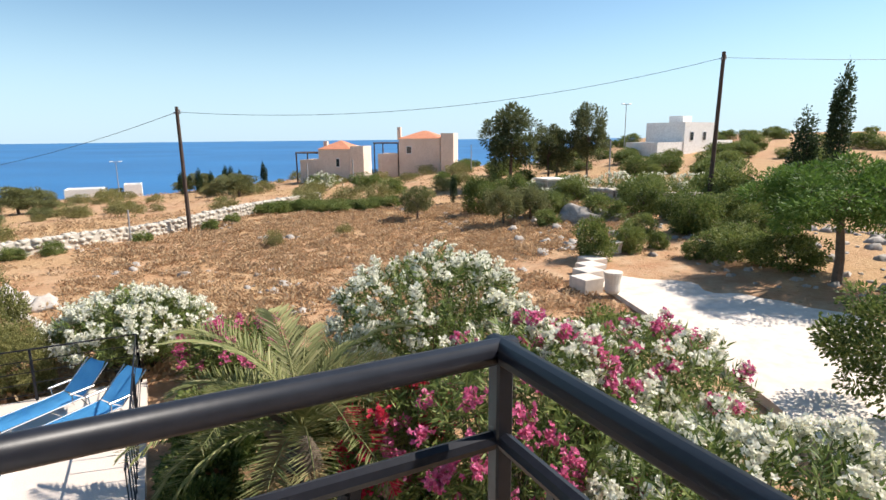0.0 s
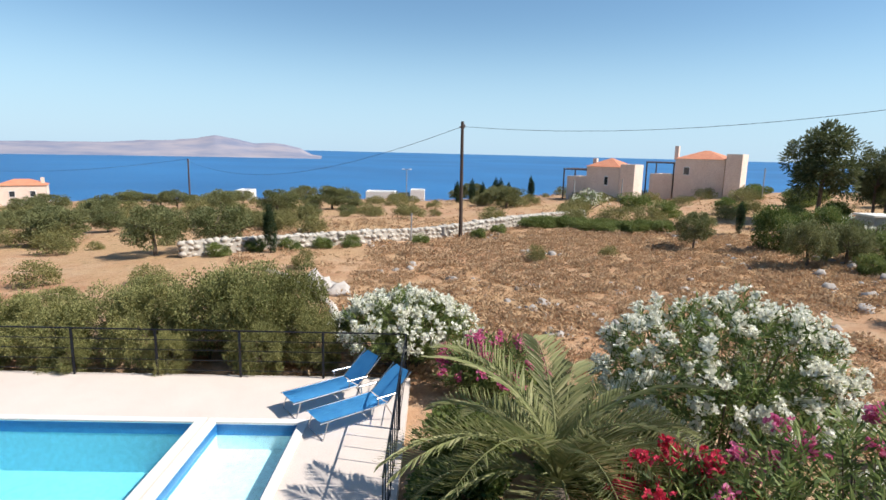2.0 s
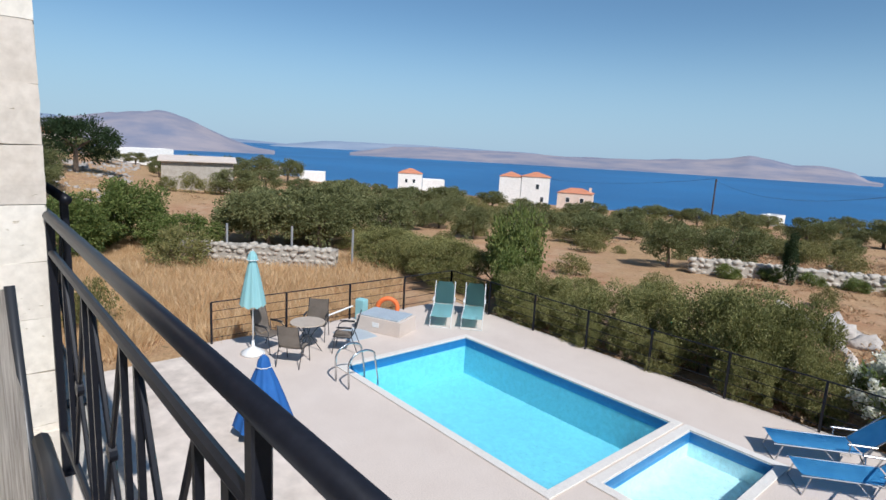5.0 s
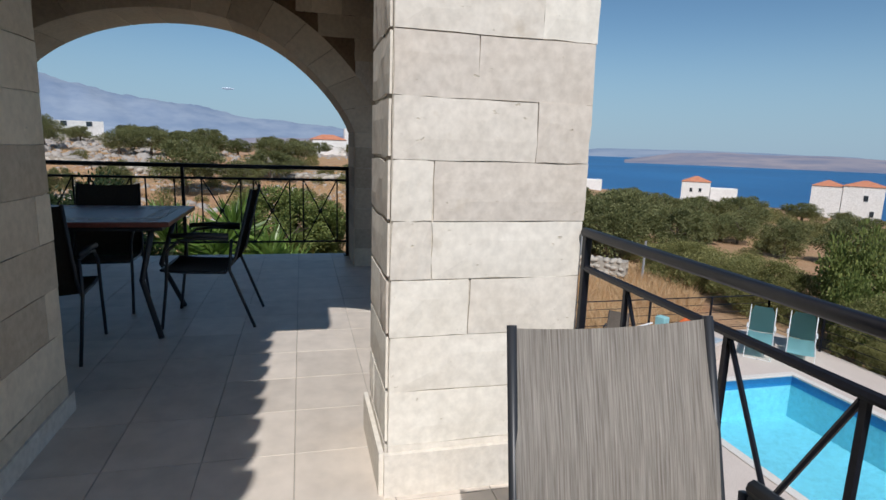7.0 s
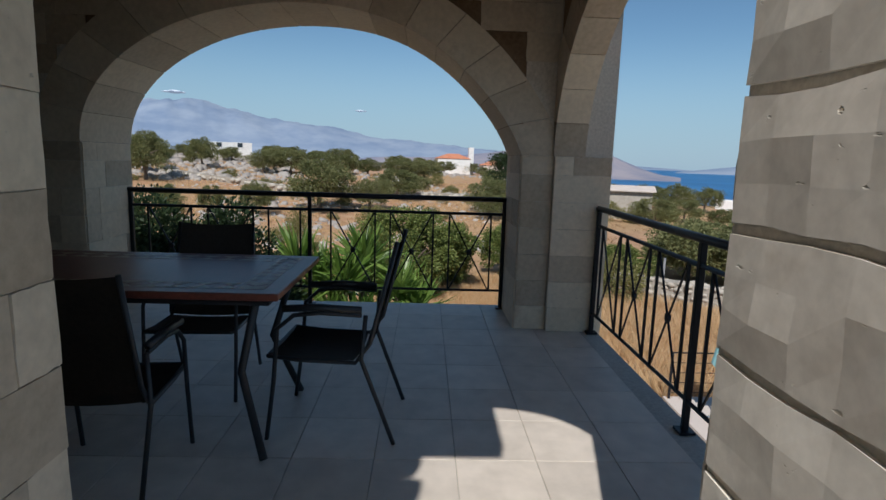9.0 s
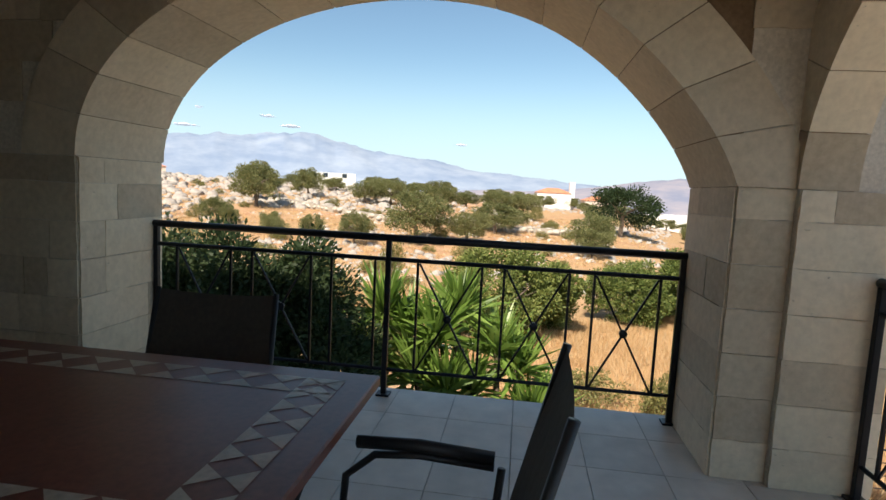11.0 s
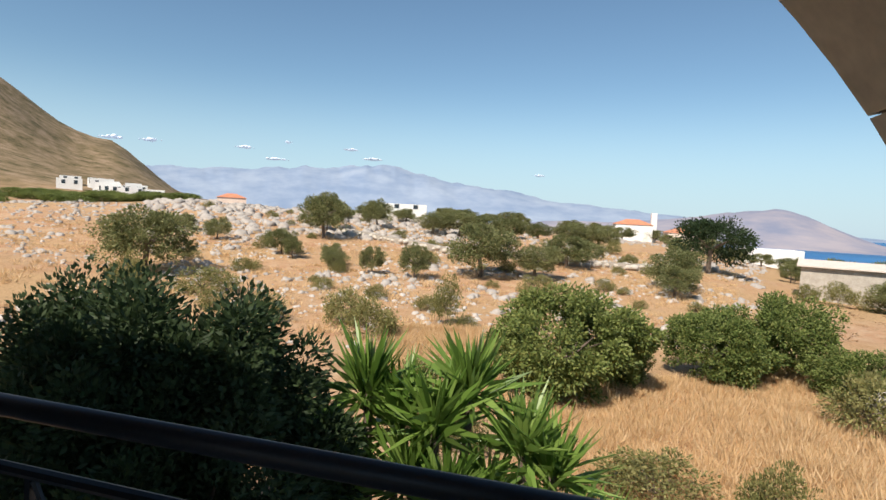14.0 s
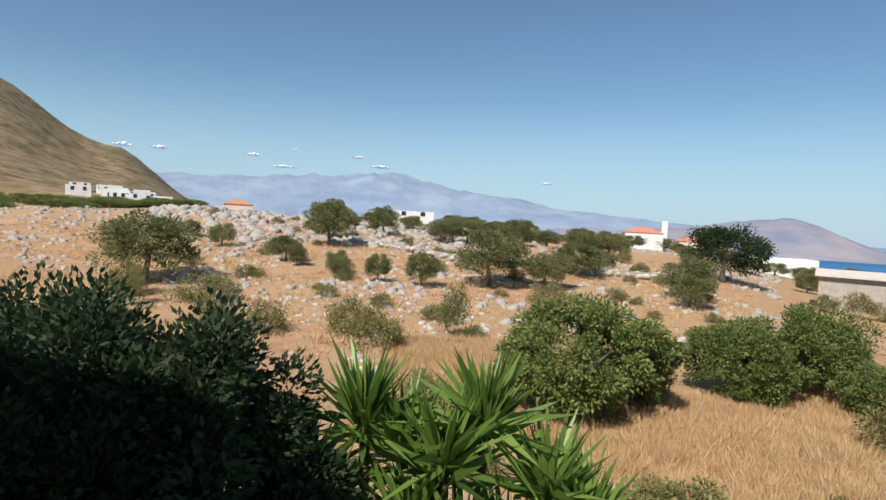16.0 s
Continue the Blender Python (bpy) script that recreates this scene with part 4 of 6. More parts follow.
def place(src, x, y, w, h, base_w, base_h, yaw, dz=-0.1):
    """A copy on the ground at x, y, scaled to its width and height."""
    m = Matrix.Translation((x, y, ground_z(x, y) + dz)) @ Matrix.Rotation(yaw, 4, "Z") @ Matrix.Diagonal((w / base_w, w / base_w, h / base_h, 1))
    made = copy_thing(src, Matrix())
    made.matrix_world = m
    return made


def drop(src):
    for o in (*src.children_recursive, src):
        bpy.data.objects.remove(o)


OLIVES = [(-32.7, 24.4, 2.9, 2.3), (-26.9, 25.1, 2.8, 2.3), (-25.4, 27.6, 3.9, 2.4), (-40.0, 34.6, 3.4, 2.3), (-23.4, 33.0, 3.6, 2.3), (-15.5, 28.2, 3.2, 2.6), (-13.2, 30.0, 3.3, 2.6), (-25.6, 41.8, 2.4, 1.6), (-28.3, 15.5, 4.8, 3.4), (-28.5, 12.3, 4.6, 3.1), (-31.3, 19.4, 3.6, 3.0),
          (12.3, 31.6, 2.2, 2.2), (15.3, 26.5, 2.2, 2.5), (17.2, 26.6, 2.4, 2.2), (-12.3, 48.1, 2.1, 1.5), (-10.1, 53.3, 1.8, 1.3)]
OLIVES_WEST = [(-37.4, -28.7, 6.6, 4.5), (-48.6, -8.8, 6.0, 4.2), (-50.5, -5.0, 4.0, 3.0), (-44.8, -12.7, 2.6, 2.6), (-44.8, -15.9, 2.0, 2.1), (-48.2, -25.3, 2.7, 2.4), (-47.0, -23.6, 1.8, 1.8), (-45.9, -19.5, 2.2, 1.9), (-44.5, -18.6, 2.0, 1.7), (-58.5, -27.0, 5.4, 4.6), (-64.0, -29.5, 3.6, 4.6),
               (-51.8, -34.3, 2.5, 2.2), (-54.0, -39.5, 2.4, 1.8), (-57.6, -3.1, 4.6, 3.0), (-62.0, -1.5, 3.2, 2.4), (-50.7, 5.0, 4.4, 3.2), (-47.5, 4.6, 3.2, 2.3), (-73.0, -20.0, 5.0, 3.0), (-74.0, -17.0, 5.4, 3.1), (-76.0, -13.8, 5.6, 2.9), (-74.5, -11.0, 4.6, 2.8),
               (-78.3, -8.0, 4.3, 2.3), (-75.0, -3.6, 4.6, 2.9), (-77.9, -0.6, 5.1, 3.1), (-71.0, -26.5, 4.2, 3.6), (-84.1, -27.5, 3.2, 2.2), (-81.5, 22.4, 4.3, 2.9), (-79.0, 27.0, 4.6, 2.8), (-76.0, 19.5, 2.6, 2.2), (-80.0, 30.0, 5.0, 3.6), (-82.0, 35.0, 5.0, 3.8), (-78.0, 24.5, 4.2, 3.4), (-84.0, 40.0, 5.0, 4.0)]
kinds = [tree("olive_tree", "small grey-green olive tree on dry ground", "tree", "olive trees", "olive_leaf", 10500, (1.5, 1.45, 1.0), 1.45, 0.115, 0.055, 52, 31 + k, 0.12, -0.75, 0.3, 8) for k in range(3)]
for k, (x, y, w, h) in enumerate(OLIVES + OLIVES_WEST):
    place(kinds[k % 3], x, y, w, h, 3.3, 2.6, k * 1.7)
# an open olive orchard west of the pool
GROVE = [(-29.6, 12.0, 4.3, 2.8), (-27.0, 14.4, 4.4, 2.9), (-30.4, 16.2, 4.2, 2.8), (-33.5, 14.5, 4.6, 2.8), (-26.0, 17.8, 3.6, 2.8), (-36.0, 20.0, 4.2, 3.0), (-33.0, 27.5, 3.0, 2.2), (-27.4, 32.9, 2.5, 2.1), (-28.6, 47.2, 2.9, 1.8), (-45.0, 33.0, 4.2, 2.6), (-50.0, 30.0, 4.6, 2.8), (-44.0, 26.0, 4.2, 2.8), (-52.0, 40.0, 4.6, 2.6),
         (-57.4, 50.5, 5.0, 2.6), (-59.5, 60.5, 5.0, 2.6), (-62.0, 38.0, 5.0, 2.6), (-43.3, 77.9, 5.0, 2.2), (-40.0, 45.0, 3.6, 2.2), (-37.0, 52.0, 3.2, 2.0), (-33.0, 41.0, 3.0, 1.9), (-46.0, 62.0, 4.2, 2.2), (-22.0, 39.0, 2.2, 1.5), (-20.0, 45.0, 2.6, 1.7)]
for k, (x, y, w, h) in enumerate(GROVE):
    place(kinds[k % 3], x, y, w, h, 3.3, 2.6, k * 2.3)
for k in range(40):
    rr = rnd.uniform(55, 104)
    a = rnd.uniform(-12, 70)
    x, y = -2 - math.sin(radians(a)) * rr, math.cos(radians(a)) * rr
    s = rnd.uniform(2.4, 4.6)
    place(kinds[k % 3], x, y, s, s * 0.6, 3.3, 2.6, k * 2.3)
for k in range(34):
    rr = rnd.uniform(78, 104)
    a = rnd.uniform(70, 118)
    x, y = -8 - math.sin(radians(a)) * rr, math.cos(radians(a)) * rr
    s = rnd.uniform(3.2, 5.6)
    place(kinds[k % 3], x, y, s, s * 0.5, 3.3, 2.6, k * 2.3)
for o in kinds:
    drop(o)

sh = [tree("dry_shrub", "olive-brown dry shrub on the slope", "shrub", "dry shrubs", "shrub_leaf", 3600, (1.1, 1.1, 0.75), 0.65, 0.1, 0.055, 40, 51 + k, 0.03, -0.9, 0.36, 7) for k in range(2)]
SHRUBS = [(-34.2, -21.5, 3.8, 1.8), (-34.0, -26.6, 2.4, 2.2), (-30.1, -14.9, 2.1, 1.7), (-33.3, -7.1, 1.5, 2.6), (-31.5, -11.5, 2.4, 2.0), (-29.8, -9.6, 2.6, 1.8), (-44.9, -4.2, 2.6, 1.6), (-74.0, 0.9, 2.0, 1.7), (-31.1, -18.4, 1.8, 1.2), (-41.4, -3.3, 2.1, 1.0), (-62.7, 2.1, 1.8, 1.3), (-62.9, 18.6, 2.3, 2.3), (-50.2, -28.5, 1.5, 1.4), (-64.6, -21.2, 1.8, 1.2), (-17.0, 22.0, 1.8, 1.2), (-7.6, 25.1, 1.1, 1.0), (3.0, 28.0, 1.1, 1.0), (6.9, 29.1, 1.0, 0.7), (-12.2, 46.6, 2.1, 1.6), (-31.6, -23.9, 1.5, 2.0), (-25.5, 7.2, 2.9, 2.0), (-18.5, 3.0, 1.3, 1.5), (-20, -3, 1.3, 1.3), (-57.2, 17.5, 2.6, 2.0), (-57.0, 20.0, 3.0, 1.9), (-57.5, 22.6, 3.0, 1.8), (-58.0, 15.5, 2.2, 1.6), (-19.2, 1.0, 2.4, 1.1), (-21.5, -4.6, 2.6, 1.4), (-24, -5.5, 1.6, 1.1)]
for k, (x, y, w, h) in enumerate(SHRUBS):
    place(sh[k % 2], x, y, w, h, 2.5, 1.5, k * 2.1)
for k in range(150):
    rr = rnd.uniform(42, 100)
    a = rnd.uniform(-30, 50)
    x, y = -2 - math.sin(radians(a)) * rr, math.cos(radians(a)) * rr
    s = rnd.uniform(1.2, 3.2)
    place(sh[k % 2], x, y, s, s * 0.55, 2.5, 1.5, k * 2.3)
for k in range(46):
    rr = rnd.uniform(26, 85)
    a = rnd.uniform(78, 132)
    x, y = -8 - math.sin(radians(a)) * rr, math.cos(radians(a)) * rr
    s = rnd.uniform(0.7, 1.9)
    place(sh[k % 2], x, y, s, s * 0.6, 2.5, 1.5, k * 2.3)
for k in range(60):
    rr = rnd.uniform(24, 60)
    a = rnd.uniform(8, 62)
    x, y = -2 - math.sin(radians(a)) * rr, math.cos(radians(a)) * rr
    s = rnd.uniform(0.9, 2.4)
    if not (x > -9.5 and y < 30):
        place(sh[k % 2], x, y, s, s * 0.62, 2.5, 1.5, k * 1.9)
# the tall loose hedge behind the pool fence
hd = [tree("hedge_shrub", "tall feathery hedge shrub behind the pool fence", "shrub", "hedge shrubs", "hedge_leaf", 22000, (1.6, 1.5, 1.3), 1.2, 0.08, 0.038, 62, 61 + k, 0.05, -0.95, 0.24, 8) for k in range(3)]
HEDGE = [(-24.4, 16.6, 4.2, 1.5), (-22.2, 15.4, 3.6, 1.8), (-20.2, 15.6, 3.4, 1.9), (-18.4, 14.9, 3.0, 2.0), (-17.0, 14.6, 2.8, 2.2), (-16.0, 15.6, 2.6, 1.9), (-13.0, 14.0, 2.2, 2.0), (-11.9, 14.6, 2.4, 1.7), (-10.9, 13.9, 2.2, 1.7), (-9.8, 14.5, 2.5, 2.1), (-8.6, 14.0, 2.2, 2.2),
         (-7.5, 14.5, 2.7, 2.6), (-6.3, 14.1, 2.5, 2.9), (-5.4, 14.5, 2.2, 2.6), (-4.7, 13.9, 1.6, 1.9), (-7.0, 16.0, 3.2, 2.4), (-9.8, 16.4, 2.8, 1.8), (-12.6, 16.2, 2.6, 1.4), (-5.9, 13.4, 1.4, 1.6), (-10.2, 13.3, 1.3, 1.2), (-8.0, 13.3, 1.2, 1.4), (-12.2, 13.4, 1.3, 1.1)]
for k, (x, y, w, h) in enumerate(HEDGE):
    place(hd[k % 3], x, y, w, h, 3.6, 2.7, k * 1.3)
sb = tree("slope_bush", "round leafy sunlit bush on the dry slope", "shrub", "slope bushes", "green_leaf", 30000, (2.4, 2.3, 1.6), 1.7, 0.125, 0.07, 110, 67, 0.06, -0.9, 0.2, 9, lean=0.2)
for k, (x, y, w, h) in enumerate([(-25.4, -1.1, 5.4, 3.6), (-29.4, 4.0, 4.2, 2.8), (-31.4, 6.2, 4.8, 3.4), (-28.6, 8.3, 3.6, 1.9), (-26.8, 0.2, 3.0, 2.6)]):
    place(sb, x, y, w, h, 5.0, 3.4, k * 2.4)
drop(sb)
gs = [tree("green_shrub", "leafy green shrub on dry soil", "shrub", "green shrubs", "green_leaf", 8000, (1.2, 1.2, 0.85), 0.85, 0.11, 0.06, 56, 71 + k, 0.04, -0.9, 0.32, 7) for k in range(2)]
GREENS = [(-14.6, 15.4, 2.2, 3.6), (-13.7, 14.3, 1.6, 2.2), (22.8, 23.6, 3.1, 2.4), (13.5, 17.1, 1.9, 1.8), (15.7, 17.4, 1.3, 1.4), (22.7, 21.3, 1.8, 1.6), (26.5, 20.8, 3.4, 2.8), (17.2, 17.2, 1.0, 0.9), (17.0, 15.2, 1.1, 0.9), (21.6, 15.9, 1.9, 1.6), (20.6, 18.3, 2.4, 2.3), (18.6, 19.6, 1.6, 1.2), (24.4, 18.4, 2.4, 2.0), (15.8, 30.0, 2.1, 2.5), (19.2, 14.2, 1.3, 1.0), (16.6, 46.4, 3.0, 1.5), (17.4, 56.1, 3.5, 1.8), (19.5, 32, 2.6, 2.2), (23, 30, 2.5, 1.9), (26, 26, 2.6, 2.0), (28.5, 23.5, 2.8, 2.0)]
for k, (x, y, w, h) in enumerate(GREENS):
    place(gs[k % 2], x, y, w, h, 2.7, 1.8, k * 2.1)
# vines and lush strip before the villas
for k in range(22):
    x, y = 4.5 + k * 0.42 + rnd.uniform(-.3, .3), 40.5 - k * 0.12 + rnd.uniform(-1, 1)
    place(gs[k % 2], x, y, 1.7, 0.9, 2.7, 1.8, k * 2.1)
for k, (x, y) in enumerate([(-11.3, 30.0), (-9.8, 30.7), (-8.3, 31.6), (-6.9, 32.2), (-3.2, 34.0), (0.4, 37.0), (1.8, 38.2), (-12.6, 28.4)]):
    place(gs[k % 2], x + 0.4, y - 0.9, 1.15, 0.75, 2.7, 1.8, k * 2.1)
# scrubby bank beside the drive and the belt below the village
for k in range(13):
    a, rr = rnd.uniform(-60, -37), rnd.uniform(23, 40)
    x, y = -2 - math.sin(radians(a)) * rr, math.cos(radians(a)) * rr
    s = rnd.uniform(1.3, 2.8)
    place(gs[k % 2], x, y, s, s * 0.6, 2.7, 1.8, k * 2.3)
for k in range(60):
    a, rr = rnd.uniform(130, 150), rnd.uniform(95, 145)
    x, y = -8 - math.sin(radians(a)) * rr, math.cos(radians(a)) * rr
    s = rnd.uniform(3.5, 7)
    place(gs[k % 2], x, y, s, s * 0.24, 2.7, 1.8, k * 2.3)
# green belt behind the drive and towards the white villa
for k in range(85):
    a, rr = rnd.uniform(-68, -27), rnd.uniform(42, 128)
    x, y = -2 - math.sin(radians(a)) * rr, math.cos(radians(a)) * rr
    s = rnd.uniform(2, 3.8)
    place(gs[k % 2], x, y, s, s * 0.55, 2.7, 1.8, k * 2.3)
for o in (*sh, *hd, *gs):
    drop(o)

ok = tree("oak_tree", "dense dark round-crowned oak tree", "tree", "", "dark_leaf", 9000, (3.6, 3.6, 2.2), 3.0, 0.28, 0.13, 70, 91, 0.3, -0.8, 0.3)
place(ok, -66.0, 9.6, 7.6, 5.6, 7.8, 5.5, 0)
drop(ok)
eu = tree("eucalyptus_tree", "tall open eucalyptus tree", "tree", "eucalyptus trees", "gum_leaf", 11000, (1.9, 1.9, 2.6), 4.2, 0.3, 0.09, 40, 92, 0.16, -0.8, 0.3, 9)
for k, (x, y, w, h) in enumerate([(25.1, 40.6, 4.8, 6.7), (29.8, 41.5, 3.1, 5.0), (33.1, 40.2, 3.3, 6.4), (31.5, 42.5, 3.4, 4.6)]):
    place(eu, x, y, w, h, 4.2, 6.9, k * 2.0)
drop(eu)
cy = tree("cypress_tree", "narrow dark green cypress", "tree", "cypress trees", "dark_leaf", 5000, (0.5, 0.5, 2.4), 2.6, 0.16, 0.07, 60, 93, 0.07, -1, 0.35, 4, lean=0.0)
for k, (x, y, w, h) in enumerate([(29.3, 18.8, 1.5, 5.2), (36.8, 21.1, 1.5, 7.6), (-10.1, 28.8, 0.7, 2.5), (16.9, 35.5, 0.55, 2.1), (6.8, 83.8, 0.9, 3.2), (6.9, 78.0, 0.9, 3.1), (7.6, 74.8, 0.8, 2.6), (3.0, 78, 0.9, 3.2), (1.0, 78, 0.9, 3.0), (10.0, 72, 0.9, 3.2), (4.6, 80, 0.8, 2.7)]):
    place(cy, x, y, w, h, 1.2, 5.1, k * 2.0)
drop(cy)
pn = tree("pine_tree", "broad bright green umbrella pine", "tree", "", "pine_leaf", 42000, (2.7, 2.5, 1.45), 3.0, 0.15, 0.045, 120, 94, 0.16, -0.7, 0.24, 8, lean=0.35)
place(pn, 17.6, 10.2, 6.2, 4.1, 5.8, 4.4, 0.3)
drop(pn)

# ---- oleanders: shoots of narrow leaves with flower heads ----
def oleander(name, x, y, base, r3, cz, shoots, seed, flowers, density, label, low=-0.35, leaf_l=0.18, head=20, fs=0.052):
    r = np.random.default_rng(seed)
    e = empty(name, Matrix.Translation((x, y, base)), label, "flowering shrub", "oleander shrubs")
    d = unit(r.normal(size=(shoots * 2, 3)))
    d = d[d[:, 2] > low][:shoots]
    n = len(d)
    rad = 0.72 + 0.28 * r.random((n, 1)) ** 0.6
    lump = np.array([1 + 0.16 * noise.noise((v[0] * 2.2, v[1] * 2.2, v[2] * 2.2 + seed)) for v in d])[:, None]
    tip = d * rad * lump * np.array(r3) + [0, 0, cz]
    way = unit(d * [1, 1, 0.6] + [0, 0, 0.75] + r.normal(size=(n, 3)) * 0.22)
    k = 15
    t = np.tile(np.linspace(0, 1, k), n)[:, None]
    T3, W3 = np.repeat(tip, k, 0), np.repeat(way, k, 0)
    p = T3 - W3 * (1 - t) * 0.34
    s = unit(np.cross(W3, r.normal(size=W3.shape)))
    ld = unit(W3 * (0.35 + 0.8 * t) + s * 0.9)
    inner = r.integers(0, n, n * 9)
    ip = tip[inner] * r.uniform(0.35, 0.85, (len(inner), 1)) * [1, 1, 1]
    idr = unit(r.normal(size=(len(inner), 3)) + [0, 0, 0.4])
    joined("foliage", [quads(p, ld, leaf_l, 0.03, r), quads(ip, idr, leaf_l, 0.034, r)], "oleander_leaf", e)
    bm = bmesh.new()
    for i in range(0, min(n, 60)):
        v = Vector(tip[i] - way[i] * 0.1)
        tube(bm, [(v.x * 0.08, v.y * 0.08, -0.1), (v.x * 0.6, v.y * 0.6, v.z * 0.55), v], 0.016, 4, 0.005)
    part("stem", bm, "bark", e)
    for material, share, where in flowers:
        pick = np.array([i for i in range(n) if where(tip[i]) and r.random() < 0.5 * density * share * (1.5 if noise.noise(tuple(tip[i] * 1.6)) > -0.05 else 0.45)])
        if not len(pick):
            continue
        c = np.repeat(tip[pick] + way[pick] * 0.03, head, 0)
        c = c + r.normal(size=c.shape) * 0.052
        wd = unit(np.repeat(way[pick], head, 0) + r.normal(size=c.shape) * 0.6)
        a, b = basis(wd, r)
        ps = []
        for q in range(5):
            th = 2 * math.pi * q / 5
            dd = unit(a * math.cos(th) + b * math.sin(th) + wd * 0.35)
            ps.append(quads(c, dd, fs, fs * 0.95, r))
        joined("blossom", ps, material, e)
    return e


yes = lambda v: True
oleander("oleander_shrub", 2.7, 9.6, -4.0, (2.0, 1.7, 1.35), 1.75, 620, 1, [("white_flower", 1.0, yes)], 0.85, "tall white-flowered oleander behind the balcony corner", low=-0.6)
oleander("oleander_shrub", 2.1, 5.6, -4.0, (1.85, 1.6, 1.45), 1.5, 620, 2, [("pink_flower", 0.7, lambda v: v[0] < 0.5 or v[2] > 2.3), ("white_flower", 1.0, lambda v: v[0] > 0.0)], 0.5, "pink-flowered oleander below the balcony", low=-0.6, head=22)
oleander("oleander_shrub", 0.55, 6.3, -4.0, (0.75, 0.7, 1.25), 1.15, 150, 3, [("red_flower", 1.0, yes)], 0.7, "small red-flowered oleander beside the palm", low=-0.5)
oleander("oleander_shrub", 3.0, 2.9, -4.0, (1.8, 1.6, 1.35), 1.25, 560, 4, [("white_flower", 1.0, yes)], 0.6, "white-flowered oleander close to the balcony", low=-0.6, head=22, fs=0.05)
oleander("oleander_shrub", 4.7, 6.0, -4.0, (1.7, 1.5, 1.25), 1.2, 420, 5, [("pink_flower", 0.5, lambda v: v[2] > 1.5), ("white_flower", 0.9, yes)], 0.55, "mixed pink and white oleander by the drive", low=-0.5)
oleander("oleander_shrub", -2.6, 14.1, -4.0, (1.65, 1.35, 1.0), 0.95, 460, 6, [("white_flower", 1.0, yes)], 0.85, "round white-flowered oleander beyond the pool fence", low=-0.2)
oleander("oleander_shrub", -0.7, 12.6, -4.0, (1.2, 1.0, 0.8), 0.6, 240, 7, [("pink_flower", 1.0, yes)], 0.4, "low pink-flowered oleander on the garden edge", low=-0.2)
for k, (x, y, s) in enumerate([(13.2, 56.5, 1.5), (24.8, 31.5, 1.2), (26.5, 29.5, 1.3), (28.0, 27.5, 1.3), (29.6, 26.0, 1.2), (31.5, 24.5, 1.2), (23.0, 33.5, 1.1)]):
    oleander("oleander_shrub", x, y, ground_z(x, y), (s * 1.3, s * 1.2, s * 0.7), s * 0.6, 130, 20 + k, [("white_flower", 1.0, yes)], 0.8, "distant white-flowered oleander near the villas", leaf_l=0.2, head=5, fs=0.09)

for k, (x, y, w, h) in enumerate([(6.6, 9.0, 2.0, 1.5), (9.3, 4.7, 2.5, 3.0), (-1.3, 9.7, 1.5, 1.1), (0.2, 10.6, 1.4, 1.2), (-2.0, 6.2, 1.0, 0.9), (-1.5, 8.6, 1.5, 0.8), (0.6, 9.0, 1.6, 1.0), (-0.9, 6.2, 1.5, 0.8), (0.4, 7.4, 1.4, 0.7), (-1.9, 7.6, 1.0, 0.7)]):
    g1 = tree("garden_shrub", "leafy garden shrub beside the balcony", "shrub", "garden shrubs", "green_leaf", 9000, (w / 2, w / 2, h * 0.4), h * 0.55, 0.1, 0.055, 60, 140 + k, 0.03, -0.6, 0.3, 8)
    g1.matrix_world = Matrix.Translation((x, y, -4.05))


# ---- palm ----
def frond(name, parent, az, tilt, length, seed, material, n=46):
    r = np.random.default_rng(seed)
    pts = []
    x, z, a = 0.0, 0.0, radians(tilt)
    for i in range(11):
        pts.append(Vector((math.cos(az) * x, math.sin(az) * x, z)))
        x += math.cos(a) * length / 10
        z += math.sin(a) * length / 10
        a -= radians(8.5) * (1 + i * 0.04)
    bm = tubebm(pts, 0.018, 5, 0.004)
    me = bmesh.ops.recalc_face_normals(bm, faces=bm.faces)
    P = np.array([tuple(p) for p in pts])
    u = np.linspace(0.14, 0.99, n)
    pos = np.stack([np.interp(u * 10, range(11), P[:, j]) for j in range(3)], 1)
    tan = unit(np.stack([np.interp(np.minimum(u * 10 + 0.4, 10), range(11), P[:, j]) for j in range(3)], 1) - np.stack([np.interp(u * 10 - 0.4, range(11), P[:, j]) for j in range(3)], 1))
    side = unit(np.cross(tan, [0, 0, 1.0]))
    up = np.cross(side, tan)
    L = 0.5 * np.sin(np.clip(u * 2.9, 0.35, 2.8))[:, None]
    for s in (-1, 1):
        d = unit(tan * 0.75 + side * s * 0.8 + up * 0.35 + r.normal(size=tan.shape) * 0.07)
        for p0, dd, ll in zip(pos, d, L):
            wv = np.cross(dd, up[0]) * 0.017
            q = [bm.verts.new(tuple(p0)), bm.verts.new(tuple(p0 + dd * ll * 0.4 + wv)), bm.verts.new(tuple(p0 + dd * ll - np.array([0, 0, 0.06]) * ll)), bm.verts.new(tuple(p0 + dd * ll * 0.4 - wv))]
            bm.faces.new(q)
    return part(name, bm, material, parent)


